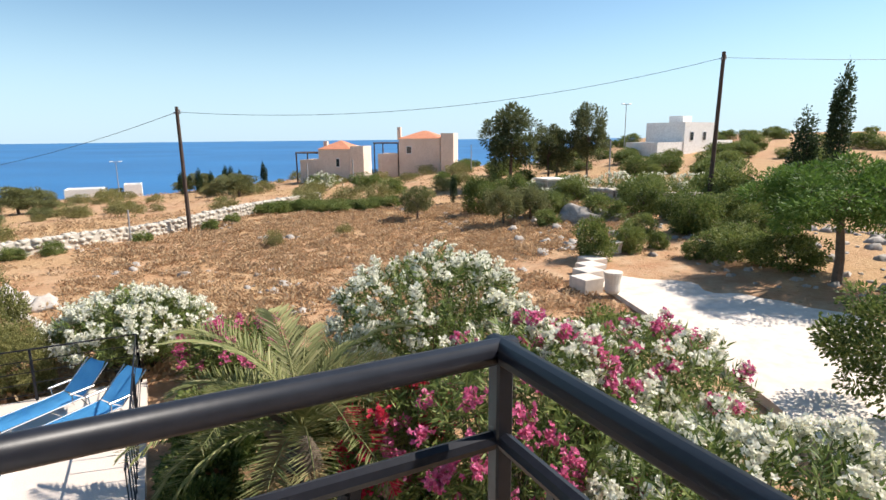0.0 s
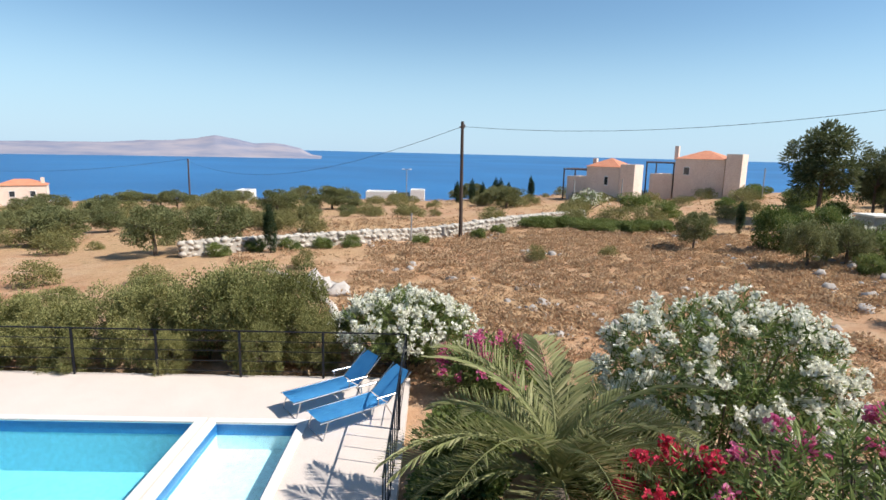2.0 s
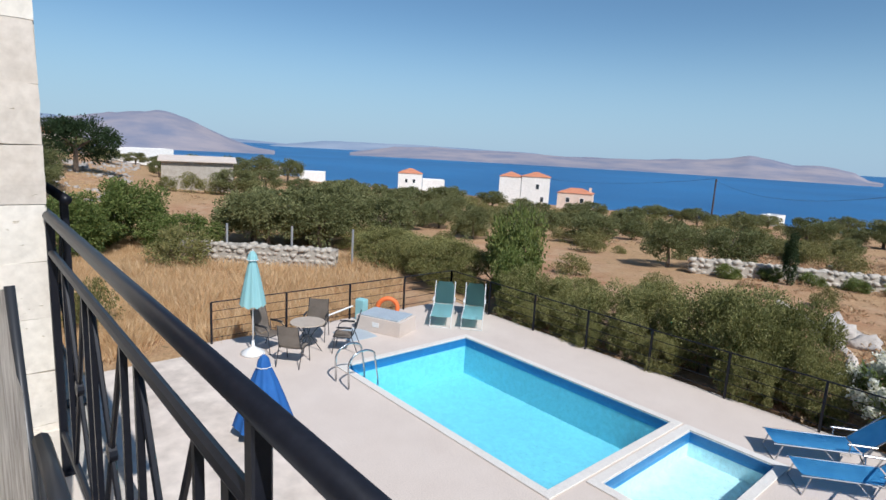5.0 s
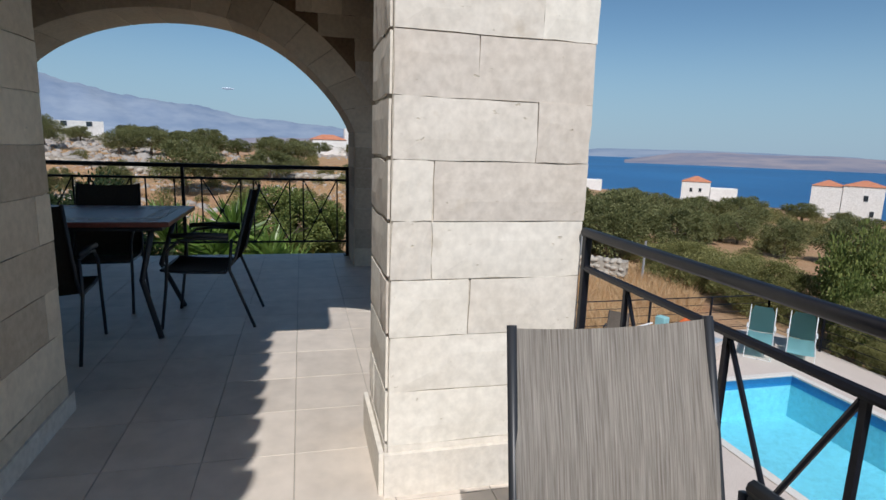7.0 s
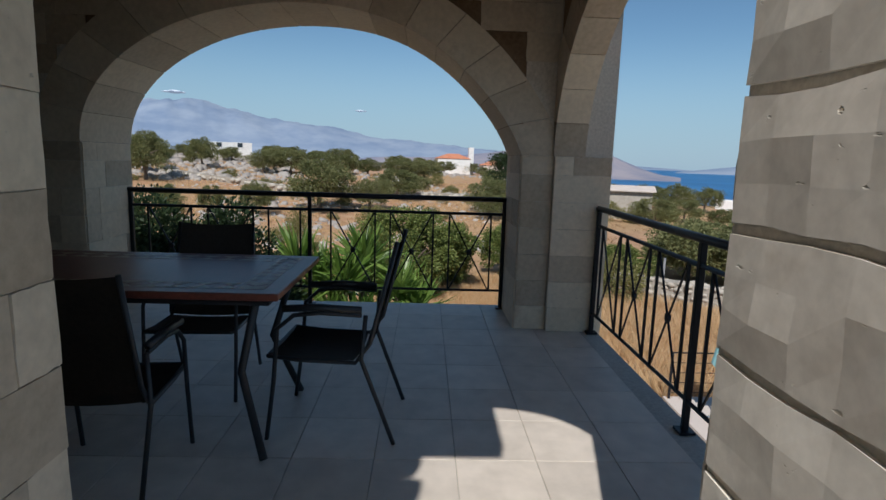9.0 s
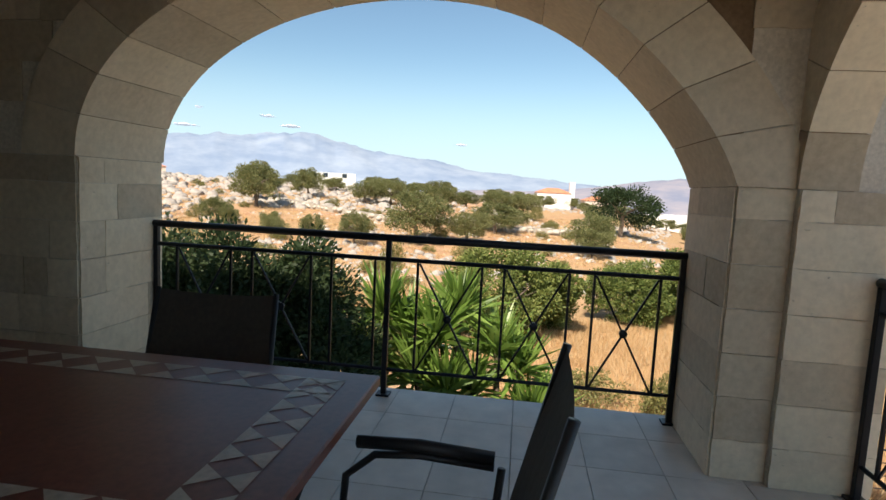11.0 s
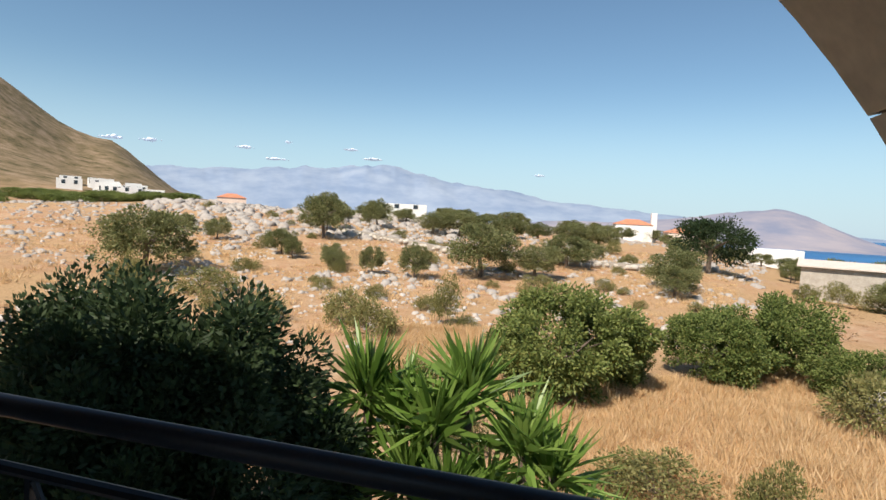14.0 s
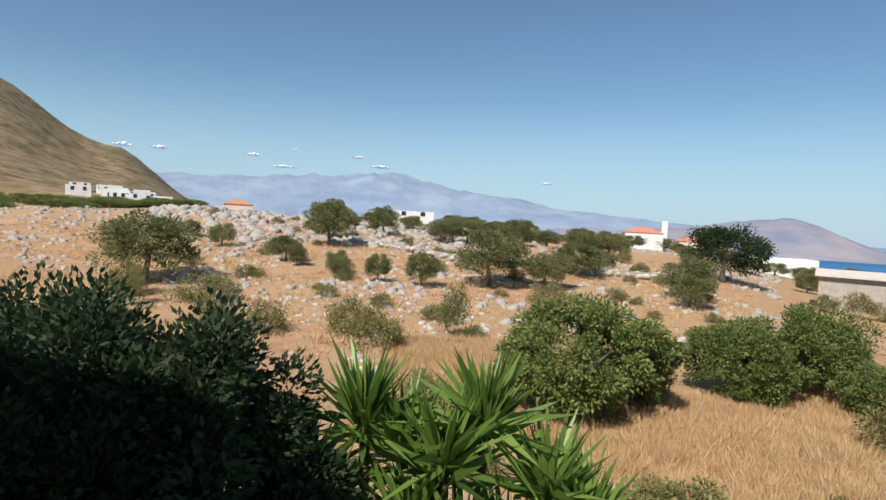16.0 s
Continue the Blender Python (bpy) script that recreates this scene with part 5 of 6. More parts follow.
palm = empty("palm_tree", Matrix.Translation((-0.35, 7.6, -4.0)), "young feather palm with some dead fronds by the deck", "palm")
part("trunk", revolve(bmesh.new(), [(0.28, -0.1), (0.3, 0.35), (0.24, 0.75), (0.12, 1.0)], 14), "bark", palm)
for k in range(26):
    f = frond("frond", palm, k * 2.399, 80 - (k % 9) * 6.5, 2.45 + 0.35 * math.sin(k * 1.7), 300 + k, "frond", 60)
    f.location = (0, 0, 1.1)
for k in range(9):
    f = frond("dead_frond", palm, k * 0.75 + 0.2, -8 - k * 3, 1.5, 340 + k, "dead_frond", 34)
    f.location = (0, 0, 0.75)
palm2 = empty("palm_tree", Matrix.Translation((1.0, 7.9, -4.0)), "dry palm clump with straw-coloured fronds", "palm")
for k in range(14):
    f = frond("frond", palm2, k * 2.399, 80 - (k % 7) * 8.0, 1.7, 370 + k, "dead_frond" if k % 3 else "frond", 36)
    f.location = (0, 0, 0.2)


# ---- yuccas west of the veranda ----
def yucca(x, y, heads, seed):
    r = np.random.default_rng(seed)
    e = empty("yucca_plant", Matrix.Translation((x, y, -4.05)), "bright green yucca with stiff sword leaves", "yucca", "yucca plants")
    bm = bmesh.new()
    for hx, hy, hz in heads:
        tube(bm, [(0, 0, 0), (hx * 0.6, hy * 0.6, hz * 0.5), (hx, hy, hz)], 0.06, 7, 0.05)
    part("stem", bm, "bark", e)
    for hx, hy, hz in heads:
        n = 120
        c = np.zeros((n, 3)) + [hx, hy, hz]
        c[:, 2] += r.uniform(-0.22, 0.05, n)
        up = np.linspace(-0.45, 3.4, n)[:, None]
        a = r.uniform(0, 2 * math.pi, n)
        d = unit(np.concatenate([np.cos(a)[:, None], np.sin(a)[:, None], up], 1))
        joined("leaf_rosette", [quads(c, d, 0.86, 0.08, r, 0.08)], "yucca_leaf", e)


yucca(-13.5, -2.5, [(0.0, -0.2, 3.4), (0.1, -0.75, 2.7), (-0.2, 0.15, 3.05), (0.35, -0.35, 2.3)], 401)
yucca(-13.6, -1.75, [(0.1, -0.13, 3.1), (-0.2, 0.19, 3.45), (0.3, 0.1, 2.4), (0.1, -0.4, 2.45)], 402)
yucca(-13.9, -0.85, [(0, -0.1, 2.85), (-0.1, 0.25, 2.55), (0.15, -0.45, 2.2), (0.2, 0.45, 1.9), (-0.1, 0.75, 1.75)], 403)
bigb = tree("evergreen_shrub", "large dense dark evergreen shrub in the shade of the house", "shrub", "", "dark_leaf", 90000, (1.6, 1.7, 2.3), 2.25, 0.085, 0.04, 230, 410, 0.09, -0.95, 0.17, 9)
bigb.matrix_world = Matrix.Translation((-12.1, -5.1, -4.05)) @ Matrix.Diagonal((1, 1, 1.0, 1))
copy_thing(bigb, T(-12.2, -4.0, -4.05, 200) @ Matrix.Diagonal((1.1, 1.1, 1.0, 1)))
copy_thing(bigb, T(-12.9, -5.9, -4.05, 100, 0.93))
# ---- scrub, grass, stones ----
def instances(verts, faces, places):
    """One joined mesh of many small copies: (x, y, z, yaw, sx, sz)."""
    v, f = np.asarray(verts, float), np.asarray(faces)
    P = np.asarray(places, float)
    c, s = np.cos(P[:, 3])[:, None], np.sin(P[:, 3])[:, None]
    X = (v[None, :, 0] * c - v[None, :, 1] * s) * P[:, 4, None] + P[:, 0, None]
    Y = (v[None, :, 0] * s + v[None, :, 1] * c) * P[:, 4, None] + P[:, 1, None]
    Z = v[None, :, 2] * P[:, 5, None] + P[:, 2, None]
    V = np.stack([X, Y, Z], 2).reshape(-1, 3)
    F = (f[None] + (np.arange(len(P)) * len(v))[:, None, None]).reshape(-1, f.shape[1])
    return V, F


def rock_shape(seed, sub=2):
    bm = bmesh.new()
    bmesh.ops.create_icosphere(bm, subdivisions=sub, radius=1)
    for v in bm.verts:
        k = 1 + 0.75 * noise.noise(tuple(v.co * 1.3 + Vector((seed * 3.1, 0, 0)))) + 0.35 * noise.noise(tuple(v.co * 3.5 + Vector((0, seed, 0))))
        v.co *= k
        v.co.z *= 0.75
    out = np.array([tuple(v.co) for v in bm.verts]), np.array([[v.index for v in f.verts] for f in bm.faces])
    bm.free()
    return out


shapes = [rock_shape(k) for k in range(4)]


def scatter(n, a0, a1, r0, r1, origin, s0, s1, test, flat=1.0, power=0.5):
    out = []
    tries = 0
    while len(out) < n and tries < n * 12:
        tries += 1
        rr = math.sqrt(rnd.uniform(r0 * r0, r1 * r1)) if power == 0.5 else rnd.uniform(r0, r1)
        a = rnd.uniform(a0, a1)
        x, y = origin[0] - math.sin(radians(a)) * rr, origin[1] + math.cos(radians(a)) * rr
        if not test(x, y):
            continue
        s = s0 * (s1 / s0) ** (rnd.random() ** 2.2)
        out.append((x, y, ground_z(x, y) - 0.05 * s, rnd.uniform(0, 6.3), s, s * flat))
    return out


def free(x, y):
    if DX0 - 0.5 < x < DX1 + 0.4 and 0 < y < DY1 + 0.4:
        return False
    return not (-9.5 < x < 7 and -7 < y < 5.5)


def stuff(name, groups, material, label):
    vs = [instances(*shape, places) for shape, places in groups if len(places)]
    joined(name, vs, material, None, label, "stuff")


rocky = lambda x, y: free(x, y) and noise.noise((x * 0.11, y * 0.11, 5)) + (0.55 if math.hypot(x + 8, y) > 60 else 0.12) * rnd.random() > 0.12
stuff("field_stones", [(shapes[k], scatter(1700, 76, 150, 22, 100, (-8, 0), 0.05, 0.42, rocky)) for k in range(4)], "rock", "grey limestone stones strewn over the western slope")
stuff("slope_stones", [(shapes[k], scatter(700, 80, 142, 20, 66, (-8, 0), 0.04, 0.24, lambda x, y: free(x, y) and noise.noise((x * 0.16, y * 0.16, 12)) > 0.02)) for k in range(4)], "rock", "small pale stones over the reddish slope")
stuff("ridge_rocks", [(shapes[k], scatter(420, 104, 134, 58, 104, (-8, 0), 0.15, 0.85, free)) for k in range(4)], "rock", "pale limestone outcrop along the ridge")
stuff("garden_rocks", [(shapes[k], scatter(75, -68, -34, 21, 34, (-2, 0), 0.08, 0.36, lambda x, y: x > 15.5 or y > 19)) for k in range(4)], "rock", "grey boulders on the bank beside the drive")
stuff("loose_stones", [(shapes[k], scatter(80, -36, 14, 17, 40, (-2, 0), 0.04, 0.24, lambda x, y: free(x, y) and noise.noise((x * 0.2, y * 0.2, 9)) > 0.05)) for k in range(4)], "rock", "small pale stones in the dry field")
for k, (x, y, s) in enumerate([(19.0, 24.3, 0.95), (20.0, 23.6, 0.7), (-6.3, 21.6, 0.75), (-5.4, 21.2, 0.5)]):
    v, f = rock_shape(30 + k, 3)
    tagged(joined("boulder", [(v * s + [x, y, ground_z(x, y)], f)], "rock"), "large pale limestone boulder in the field", "rock", "boulders")


def tuft(n, h, w, seed, spread=0.5):
    r = np.random.default_rng(seed)
    a = r.uniform(0, 2 * math.pi, n)
    rad = r.uniform(0, 0.5, (n, 1))
    p = np.concatenate([np.cos(a)[:, None] * rad, np.sin(a)[:, None] * rad, np.zeros((n, 1))], 1)
    d = unit(np.concatenate([np.cos(a)[:, None] * spread, np.sin(a)[:, None] * spread, np.ones((n, 1))], 1) + r.normal(size=(n, 3)) * 0.2)
    return quads(p, d, h, w, r)


def cushion(n, seed):
    r = np.random.default_rng(seed)
    d = unit(r.normal(size=(n, 3)) + [0, 0, 0.4])
    d[:, 2] = abs(d[:, 2])
    p = d * r.uniform(0.45, 0.8, (n, 1)) * [1, 1, 0.6]
    return quads(p, unit(d + r.normal(size=(n, 3)) * 0.5), 0.32, 0.16, r)


east = lambda x, y: free(x, y) and y < 35 + 0.85 * (x + 2) + (3 if x > 4 else 0) and x > -5.2 - 0.6 * (24 - min(y, 24)) * 0.1 and not (x > 10.5 and y < 19)
stuff("field_scrub", [(cushion(70, 500 + k), scatter(1500, -46, 16, 13, 40, (-2, 0), 0.22, 0.62, east, 0.85)) for k in range(3)], "scrub_leaf", "brown and straw cushions of dead scrub covering the field")
stuff("edge_scrub", [(cushion(50, 505 + k), scatter(420, -52, 20, 14, 48, (-2, 0), 0.2, 0.55, lambda x, y: free(x, y) and not east(x, y) and not (5 < x < 15.8 and y < 18), 0.85)) for k in range(2)], "scrub_leaf", "dry scrub on the bare soil round the field")
stuff("far_scrub", [(cushion(26, 510 + k), scatter(1100, -45, 75, 38, 98, (-2, 0), 0.3, 0.95, free, 0.8)) for k in range(2)], "scrub_leaf", "dry scrub on the land towards the sea")
gr = lambda x, y: free(x, y) and noise.noise((x * 0.15, y * 0.15, 1)) > -0.25
stuff("dry_grass", [(tuft(60, 0.34, 0.018, 520 + k), scatter(1700, 66, 112, 7.5, 26, (-8, 0), 0.7, 1.3, gr, 1.0)) for k in range(2)], "grass_blade", "straw-coloured dry grass west of the house")
stuff("slope_grass", [(tuft(26, 0.3, 0.03, 530 + k), scatter(1500, 78, 148, 22, 70, (-8, 0), 0.7, 1.5, gr, 1.0)) for k in range(2)], "grass_blade", "thin dry grass on the stony slope")
stuff("fence_grass", [(tuft(50, 0.5, 0.02, 540), scatter(900, 52, 78, 14.5, 26, (-2, 0), 0.7, 1.3, lambda x, y: x < -15.6, 1.0))], "grass_blade", "dry grass beyond the pool fence")


# ---- drystone walls ----
def drystone(pts, h, t, size, label, seed):
    """A wall of rough stones along the points, standing on the ground."""
    r = random.Random(seed)
    e = empty("drystone_wall", Matrix.Identity(4), label, "stone wall", "drystone walls", "structure")
    core = bmesh.new()
    places = [[] for _ in shapes]
    for (xa, ya), (xb, yb) in zip(pts, pts[1:]):
        L = math.hypot(xb - xa, yb - ya)
        d = Vector(((xb - xa) / L, (yb - ya) / L, 0))
        nrm = Vector((-d.y, d.x, 0))
        n = max(1, int(L / 1.5))
        for i in range(n):
            p = Vector((xa, ya, 0)) + d * L * i / n
            q = Vector((xa, ya, 0)) + d * L * (i + 1) / n
            za, zb = ground_z(p.x, p.y), ground_z(q.x, q.y)
            vs = [core.verts.new(tuple(w + nrm * s * t * 0.44 + Vector((0, 0, z)))) for w, zz in ((p, za), (q, zb)) for s in (-1, 1) for z in (zz - 0.3, zz + h * 0.92)]
            for f in ((0, 1, 5, 4), (2, 6, 7, 3), (1, 3, 7, 5)):
                core.faces.new([vs[j] for j in f])
        rows = max(1, int(h / (size * 0.75)))
        for j in range(rows):
            for i in range(int(L / size)):
                for s in (-1, 1):
                    w = Vector((xa, ya, 0)) + d * (i + r.random()) * size + nrm * s * t * 0.34
                    z = ground_z(w.x, w.y) + h * (j + 0.55 + r.uniform(-0.15, 0.15)) / rows
                    k = size * r.uniform(0.42, 0.68)
                    places[r.randrange(4)].append((w.x, w.y, z, r.uniform(0, 6.3), k, k * 0.95))
    part("wall_core", core, "wall_stone", e)
    joined("stones", [instances(*shapes[k], places[k]) for k in range(4) if places[k]], "wall_stone", e, "rough pale field stones", "stuff")
    return e


shapes_fine = shapes
shapes = [rock_shape(k, 1) for k in range(4)]
drystone([(-14.0, 27.5), (-9.4, 30.8), (-5.0, 34.2), (-1.5, 36.9), (2.8, 39.8), (7.3, 44.0), (10.2, 47.5)], 0.75, 0.7, 0.3, "pale drystone wall along the far side of the field", 1)
drystone([(-26.5, 7.6), (-24.4, 9.9), (-22.2, 12.6)], 0.95, 0.7, 0.28, "rough drystone wall beyond the pool fence", 2)
drystone([(23.4, 34.5), (24.3, 31.5), (24.3, 27.2), (27.0, 21.8), (27.2, 16)], 0.9, 0.6, 0.45, "dark field wall above the garden", 3)
drystone([(-64, -28), (-58, -10), (-62, 6)], 0.6, 1.0, 0.6, "tumbled field wall on the rocky slope", 4)
bm = bmesh.new()
tube(bm, [(-9.0, 24.5, -3.95), (-7.9, 23.3, -3.92), (-6.5, 21.2, -3.92), (-5.3, 19.1, -3.92), (-4.7, 17.0, -3.92), (-4.6, 15.2, -3.95)], 0.16, 8)
tagged(part("curb", bm, "white_paving"), "low whitewashed curb along the field edge", "curb", kind="structure")

# ---- the drive, its low wall and posts ----
bm = bmesh.new()
outline = [(14.7, 17.2), (15.1, 15.0), (15.5, 13.0), (15.3, 10.2), (15.1, 7.5), (15.0, 2), (15.5, -6), (6, -6), (6.5, 3.0), (8.2, 6.2), (9.7, 9.7), (10.9, 13.0), (11.6, 15.5)]
prism(bm, [(x, y) for x, y in outline[::-1]], -4.3, -3.77)
tagged(part("road", bm, "white_paving"), "dusty white stone-paved drive", "drive", kind="structure")
bm = bmesh.new()
for i in range(5):
    u = i / 5
    x, y = 10.6 + 3.6 * u, 14.2 + 3.6 * u
    box(bm, (x - 0.4, y - 0.4, -4.2), (x + 0.4, y + 0.4, -3.38 + 0.02 * (i % 2)), 0.02)
tagged(part("garden_wall", bm, "white_paving"), "low whitewashed stepped garden wall by the drive", "garden wall", kind="structure")
for x, y, r_, h in ((10.9, 13.3, 0.26, 0.62), (15.2, 17.7, 0.28, 0.5)):
    u_ = empty("stone_urn", T(x, y, -3.75), "weathered round stone post beside the drive", "stone post", "stone posts")
    part("body", revolve(bmesh.new(), [(r_ * 0.8, 0), (r_, 0.1), (r_ * 0.92, h * 0.5), (r_, h * 0.8), (r_ * 1.12, h), (r_ * 0.7, h + 0.02)], 16), "limestone", u_)
    part("cap", revolve(bmesh.new(), [(r_ * 1.15, h), (r_ * 1.15, h + 0.07), (r_ * 0.5, h + 0.1)], 16), "limestone", u_)
gp = empty("gate_pier", T(23.6, 33.2, ground_z(23.6, 33.2)), "square stone gate pier beside the field wall", "gate pier")
part("shaft", boxbm((-0.75, -0.75, -0.2), (0.75, 0.75, 1.35), 0.03), "wall_stone", gp)
part("cap", boxbm((-0.85, -0.85, 1.35), (0.85, 0.85, 1.48), 0.02), "limestone", gp)

# white paving between the house and the pool deck
tagged(part("pavement", boxbm((-15.0, 1.6, -4.3), (-2.6, 4.9, DECK_Z - 0.12)), "white_paving"), "white rubble paving between house and pool deck", "paving", kind="structure")


# ---- poles and cables ----
def pole(x, y, h, lean, r=0.13, lamp=False, z=None, thin=False):
    z = ground_z(x, y) if z is None else z
    kind_ = "street lamp" if lamp else "utility pole"
    e = empty("street_lamp" if lamp else "utility_pole", Matrix.Translation((x, y, z)), "slim grey street lamp on the slope" if lamp else "weathered wooden utility pole", kind_, "street lamps" if lamp else "utility poles")
    part("shaft", tubebm([(0, 0, -0.3), (lean[0] * h, lean[1] * h, h)], r, 10, r * 0.72), "insulator" if lamp else "wood_pole", e)
    if lamp:
        part("lamp_arm", boxbm((-0.5, -0.05, h), (0.5, 0.05, h + 0.08)), "insulator", e)
        for s in (-1, 1):
            part("lamp_head", boxbm((s * 0.55 - 0.25, -0.12, h + 0.02), (s * 0.55 + 0.25, 0.12, h + 0.14), 0.03), "white_plastic", e)
    else:
        part("bracket", boxbm((lean[0] * h - 0.18, lean[1] * h - 0.04, h - 0.4), (lean[0] * h + 0.18, lean[1] * h + 0.04, h - 0.3)), "insulator", e)
        part("insulator", revolve(bmesh.new(), [(0.04, h - 0.3), (0.06, h - 0.22), (0.03, h - 0.15)], 8, (lean[0] * h + 0.15, lean[1] * h, 0)), "insulator", e)
    return Vector((x + lean[0] * h, y + lean[1] * h, z + h))


def cable(a, b, sag, r=0.012):
    pts = [a.lerp(b, i / 20) - Vector((0, 0, sag * 4 * (i / 20) * (1 - i / 20))) for i in range(21)]
    tagged(part("cable", tubebm(pts, r, 5), "dark_frame"), "thin black overhead cable between utility poles", "cable", "overhead cables")


pa = pole(-0.33, 36.3, 7.2, (-0.012, 0.0))
pb_ = pole(25.4, 21.3, 8.6, (0.028, 0.0), z=-4.0 + 0.9)
pcq = pole(-37.1, 82.4, 6.3, (0, 0))
pd = pole(60, 2, 8.5, (0, 0))
cable(pa - Vector((0, 0, 0.3)), pb_ - Vector((0, 0, 0.3)), 1.15)
cable(pa - Vector((0, 0, 0.3)), pcq - Vector((0, 0, 0.3)), 2.4, 0.016)
cable(pb_ - Vector((0, 0, 0.3)), pd, 0.8)
cable(pcq, Vector((-120, 130, -4)), 2.0, 0.02)
pole(-6.8, 96, 5.2, (0, 0), 0.07, True)
pole(52.5, 55.5, 6.5, (0, 0), 0.06, True)
for x, y, h in ((12.5, 60, 2.8), (17.5, 60, 3.0), (33.5, 62, 3.4), (29.5, 33.5, 3.6)):
    tagged(part("garden_post", tubebm([(x, y, ground_z(x, y) - 0.2), (x, y, ground_z(x, y) + h)], 0.06, 6), "insulator"), "slim pale post among the shrubs", "post", "garden posts")
for k, (x, y) in enumerate([(-3.4, 34.9), (-24.0, 11.4), (-22.3, 13.4), (-25.6, 9.2)]):
    tagged(part("fence_post", tubebm([(x, y, ground_z(x, y) - 0.1), (x + 0.03, y, ground_z(x, y) + 1.7)], 0.05, 6), "insulator"), "grey galvanised field fence post", "post", "field fence posts")


# ---- houses ----
def window(parent, lo, hi, out):
    w = part("window", boxbm(lo, hi), "white_plastic", parent)
    g = [Vector(lo), Vector(hi)]
    c = (g[0] + g[1]) / 2
    s = (g[1] - g[0]) * 0.5
    o = Vector(out)
    k = Vector([0.82 if abs(o[i]) < 0.5 else 0.4 for i in range(3)])
    a = c - Vector([s[i] * k[i] for i in range(3)]) + o * max(s) * 0.0 + o * 0.04
    b = c + Vector([s[i] * k[i] for i in range(3)]) + o * 0.04
    part("pane", boxbm(tuple(a), tuple(b)), "dark_glass", w)


def house(x, y, w, d, h, yaw, wall, label, roof="hip", wing=None, chimney=None, windows=(), pergola=None, dz=-0.3, roof_h=1.1):
    e = empty("house", Matrix.Translation((x, y, ground_z(x, y) + dz)) @ Matrix.Rotation(radians(yaw), 4, "Z"), label, "house", "villas")
    blocks = [(0, 0, w, d, h, roof)] + list(wing or [])
    for cx, cy, ww, dd, hh, rf in blocks:
        part("wall", boxbm((cx - ww / 2, cy - dd / 2, -0.8), (cx + ww / 2, cy + dd / 2, hh)), wall, e)
        bm = bmesh.new()
        if rf == "hip":
            o = 0.15
            vs = [bm.verts.new((cx + sx_ * (ww / 2 + o), cy + sy_ * (dd / 2 + o), hh + 0.004)) for sx_, sy_ in ((-1, -1), (1, -1), (1, 1), (-1, 1))]
            k = max(0.0, (ww - dd) / 2)
            a, b = bm.verts.new((cx - k - 0.05, cy, hh + roof_h)), bm.verts.new((cx + k + 0.05, cy, hh + roof_h))
            for f in ((vs[0], vs[1], b, a), (vs[1], vs[2], b), (vs[2], vs[3], a, b), (vs[3], vs[0], a), tuple(vs[::-1])):
                bm.faces.new(f)
            part("roof", bm, "roof_tile", e)
        else:
            for lo, hi in (((cx - ww / 2, cy - dd / 2, hh), (cx + ww / 2, cy - dd / 2 + 0.2, hh + 0.3)), ((cx - ww / 2, cy + dd / 2 - 0.2, hh), (cx + ww / 2, cy + dd / 2, hh + 0.3)), ((cx - ww / 2, cy - dd / 2 + 0.2, hh), (cx - ww / 2 + 0.2, cy + dd / 2 - 0.2, hh + 0.3)), ((cx + ww / 2 - 0.2, cy - dd / 2 + 0.2, hh), (cx + ww / 2, cy + dd / 2 - 0.2, hh + 0.3))):
                box(bm, lo, hi)
            part("parapet", bm, wall, e)
    if chimney:
        cx, cy, ch = chimney
        part("chimney", boxbm((cx - 0.25, cy - 0.25, h - 0.2), (cx + 0.25, cy + 0.25, h + ch)), wall, e)
    for face, u, z, ww, hh in windows:
        if face == "s":
            window(e, (u - ww / 2, -d / 2 - 0.04, z), (u + ww / 2, -d / 2 + 0.03, z + hh), (0, -1, 0))
        elif face == "e":
            window(e, (w / 2 - 0.03, u - ww / 2, z), (w / 2 + 0.04, u + ww / 2, z + hh), (1, 0, 0))
        else:
            window(e, (-w / 2 - 0.04, u - ww / 2, z), (-w / 2 + 0.03, u + ww / 2, z + hh), (-1, 0, 0))
    if pergola:
        cx, cy, pw, pd_, ph = pergola
        bm = bmesh.new()
        for i in range(8):
            xx = cx - pw / 2 + pw * i / 7
            box(bm, (xx - 0.05, cy - pd_ / 2, ph + 0.1), (xx + 0.05, cy + pd_ / 2, ph + 0.2))
        box(bm, (cx - pw / 2, cy - pd_ / 2, ph), (cx + pw / 2, cy - pd_ / 2 + 0.1, ph + 0.1))
        box(bm, (cx - pw / 2, cy + pd_ / 2 - 0.1, ph), (cx + pw / 2, cy + pd_ / 2, ph + 0.1))
        for sx_ in (-1, 1):
            for sy_ in (-1, 1):
                box(bm, (cx + sx_ * (pw / 2 - 0.08) - 0.07, cy + sy_ * (pd_ / 2 - 0.08) - 0.07, 0), (cx + sx_ * (pw / 2 - 0.08) + 0.07, cy + sy_ * (pd_ / 2 - 0.08) + 0.07, ph))
        part("pergola", bm, "wood_pole", e)
    return e


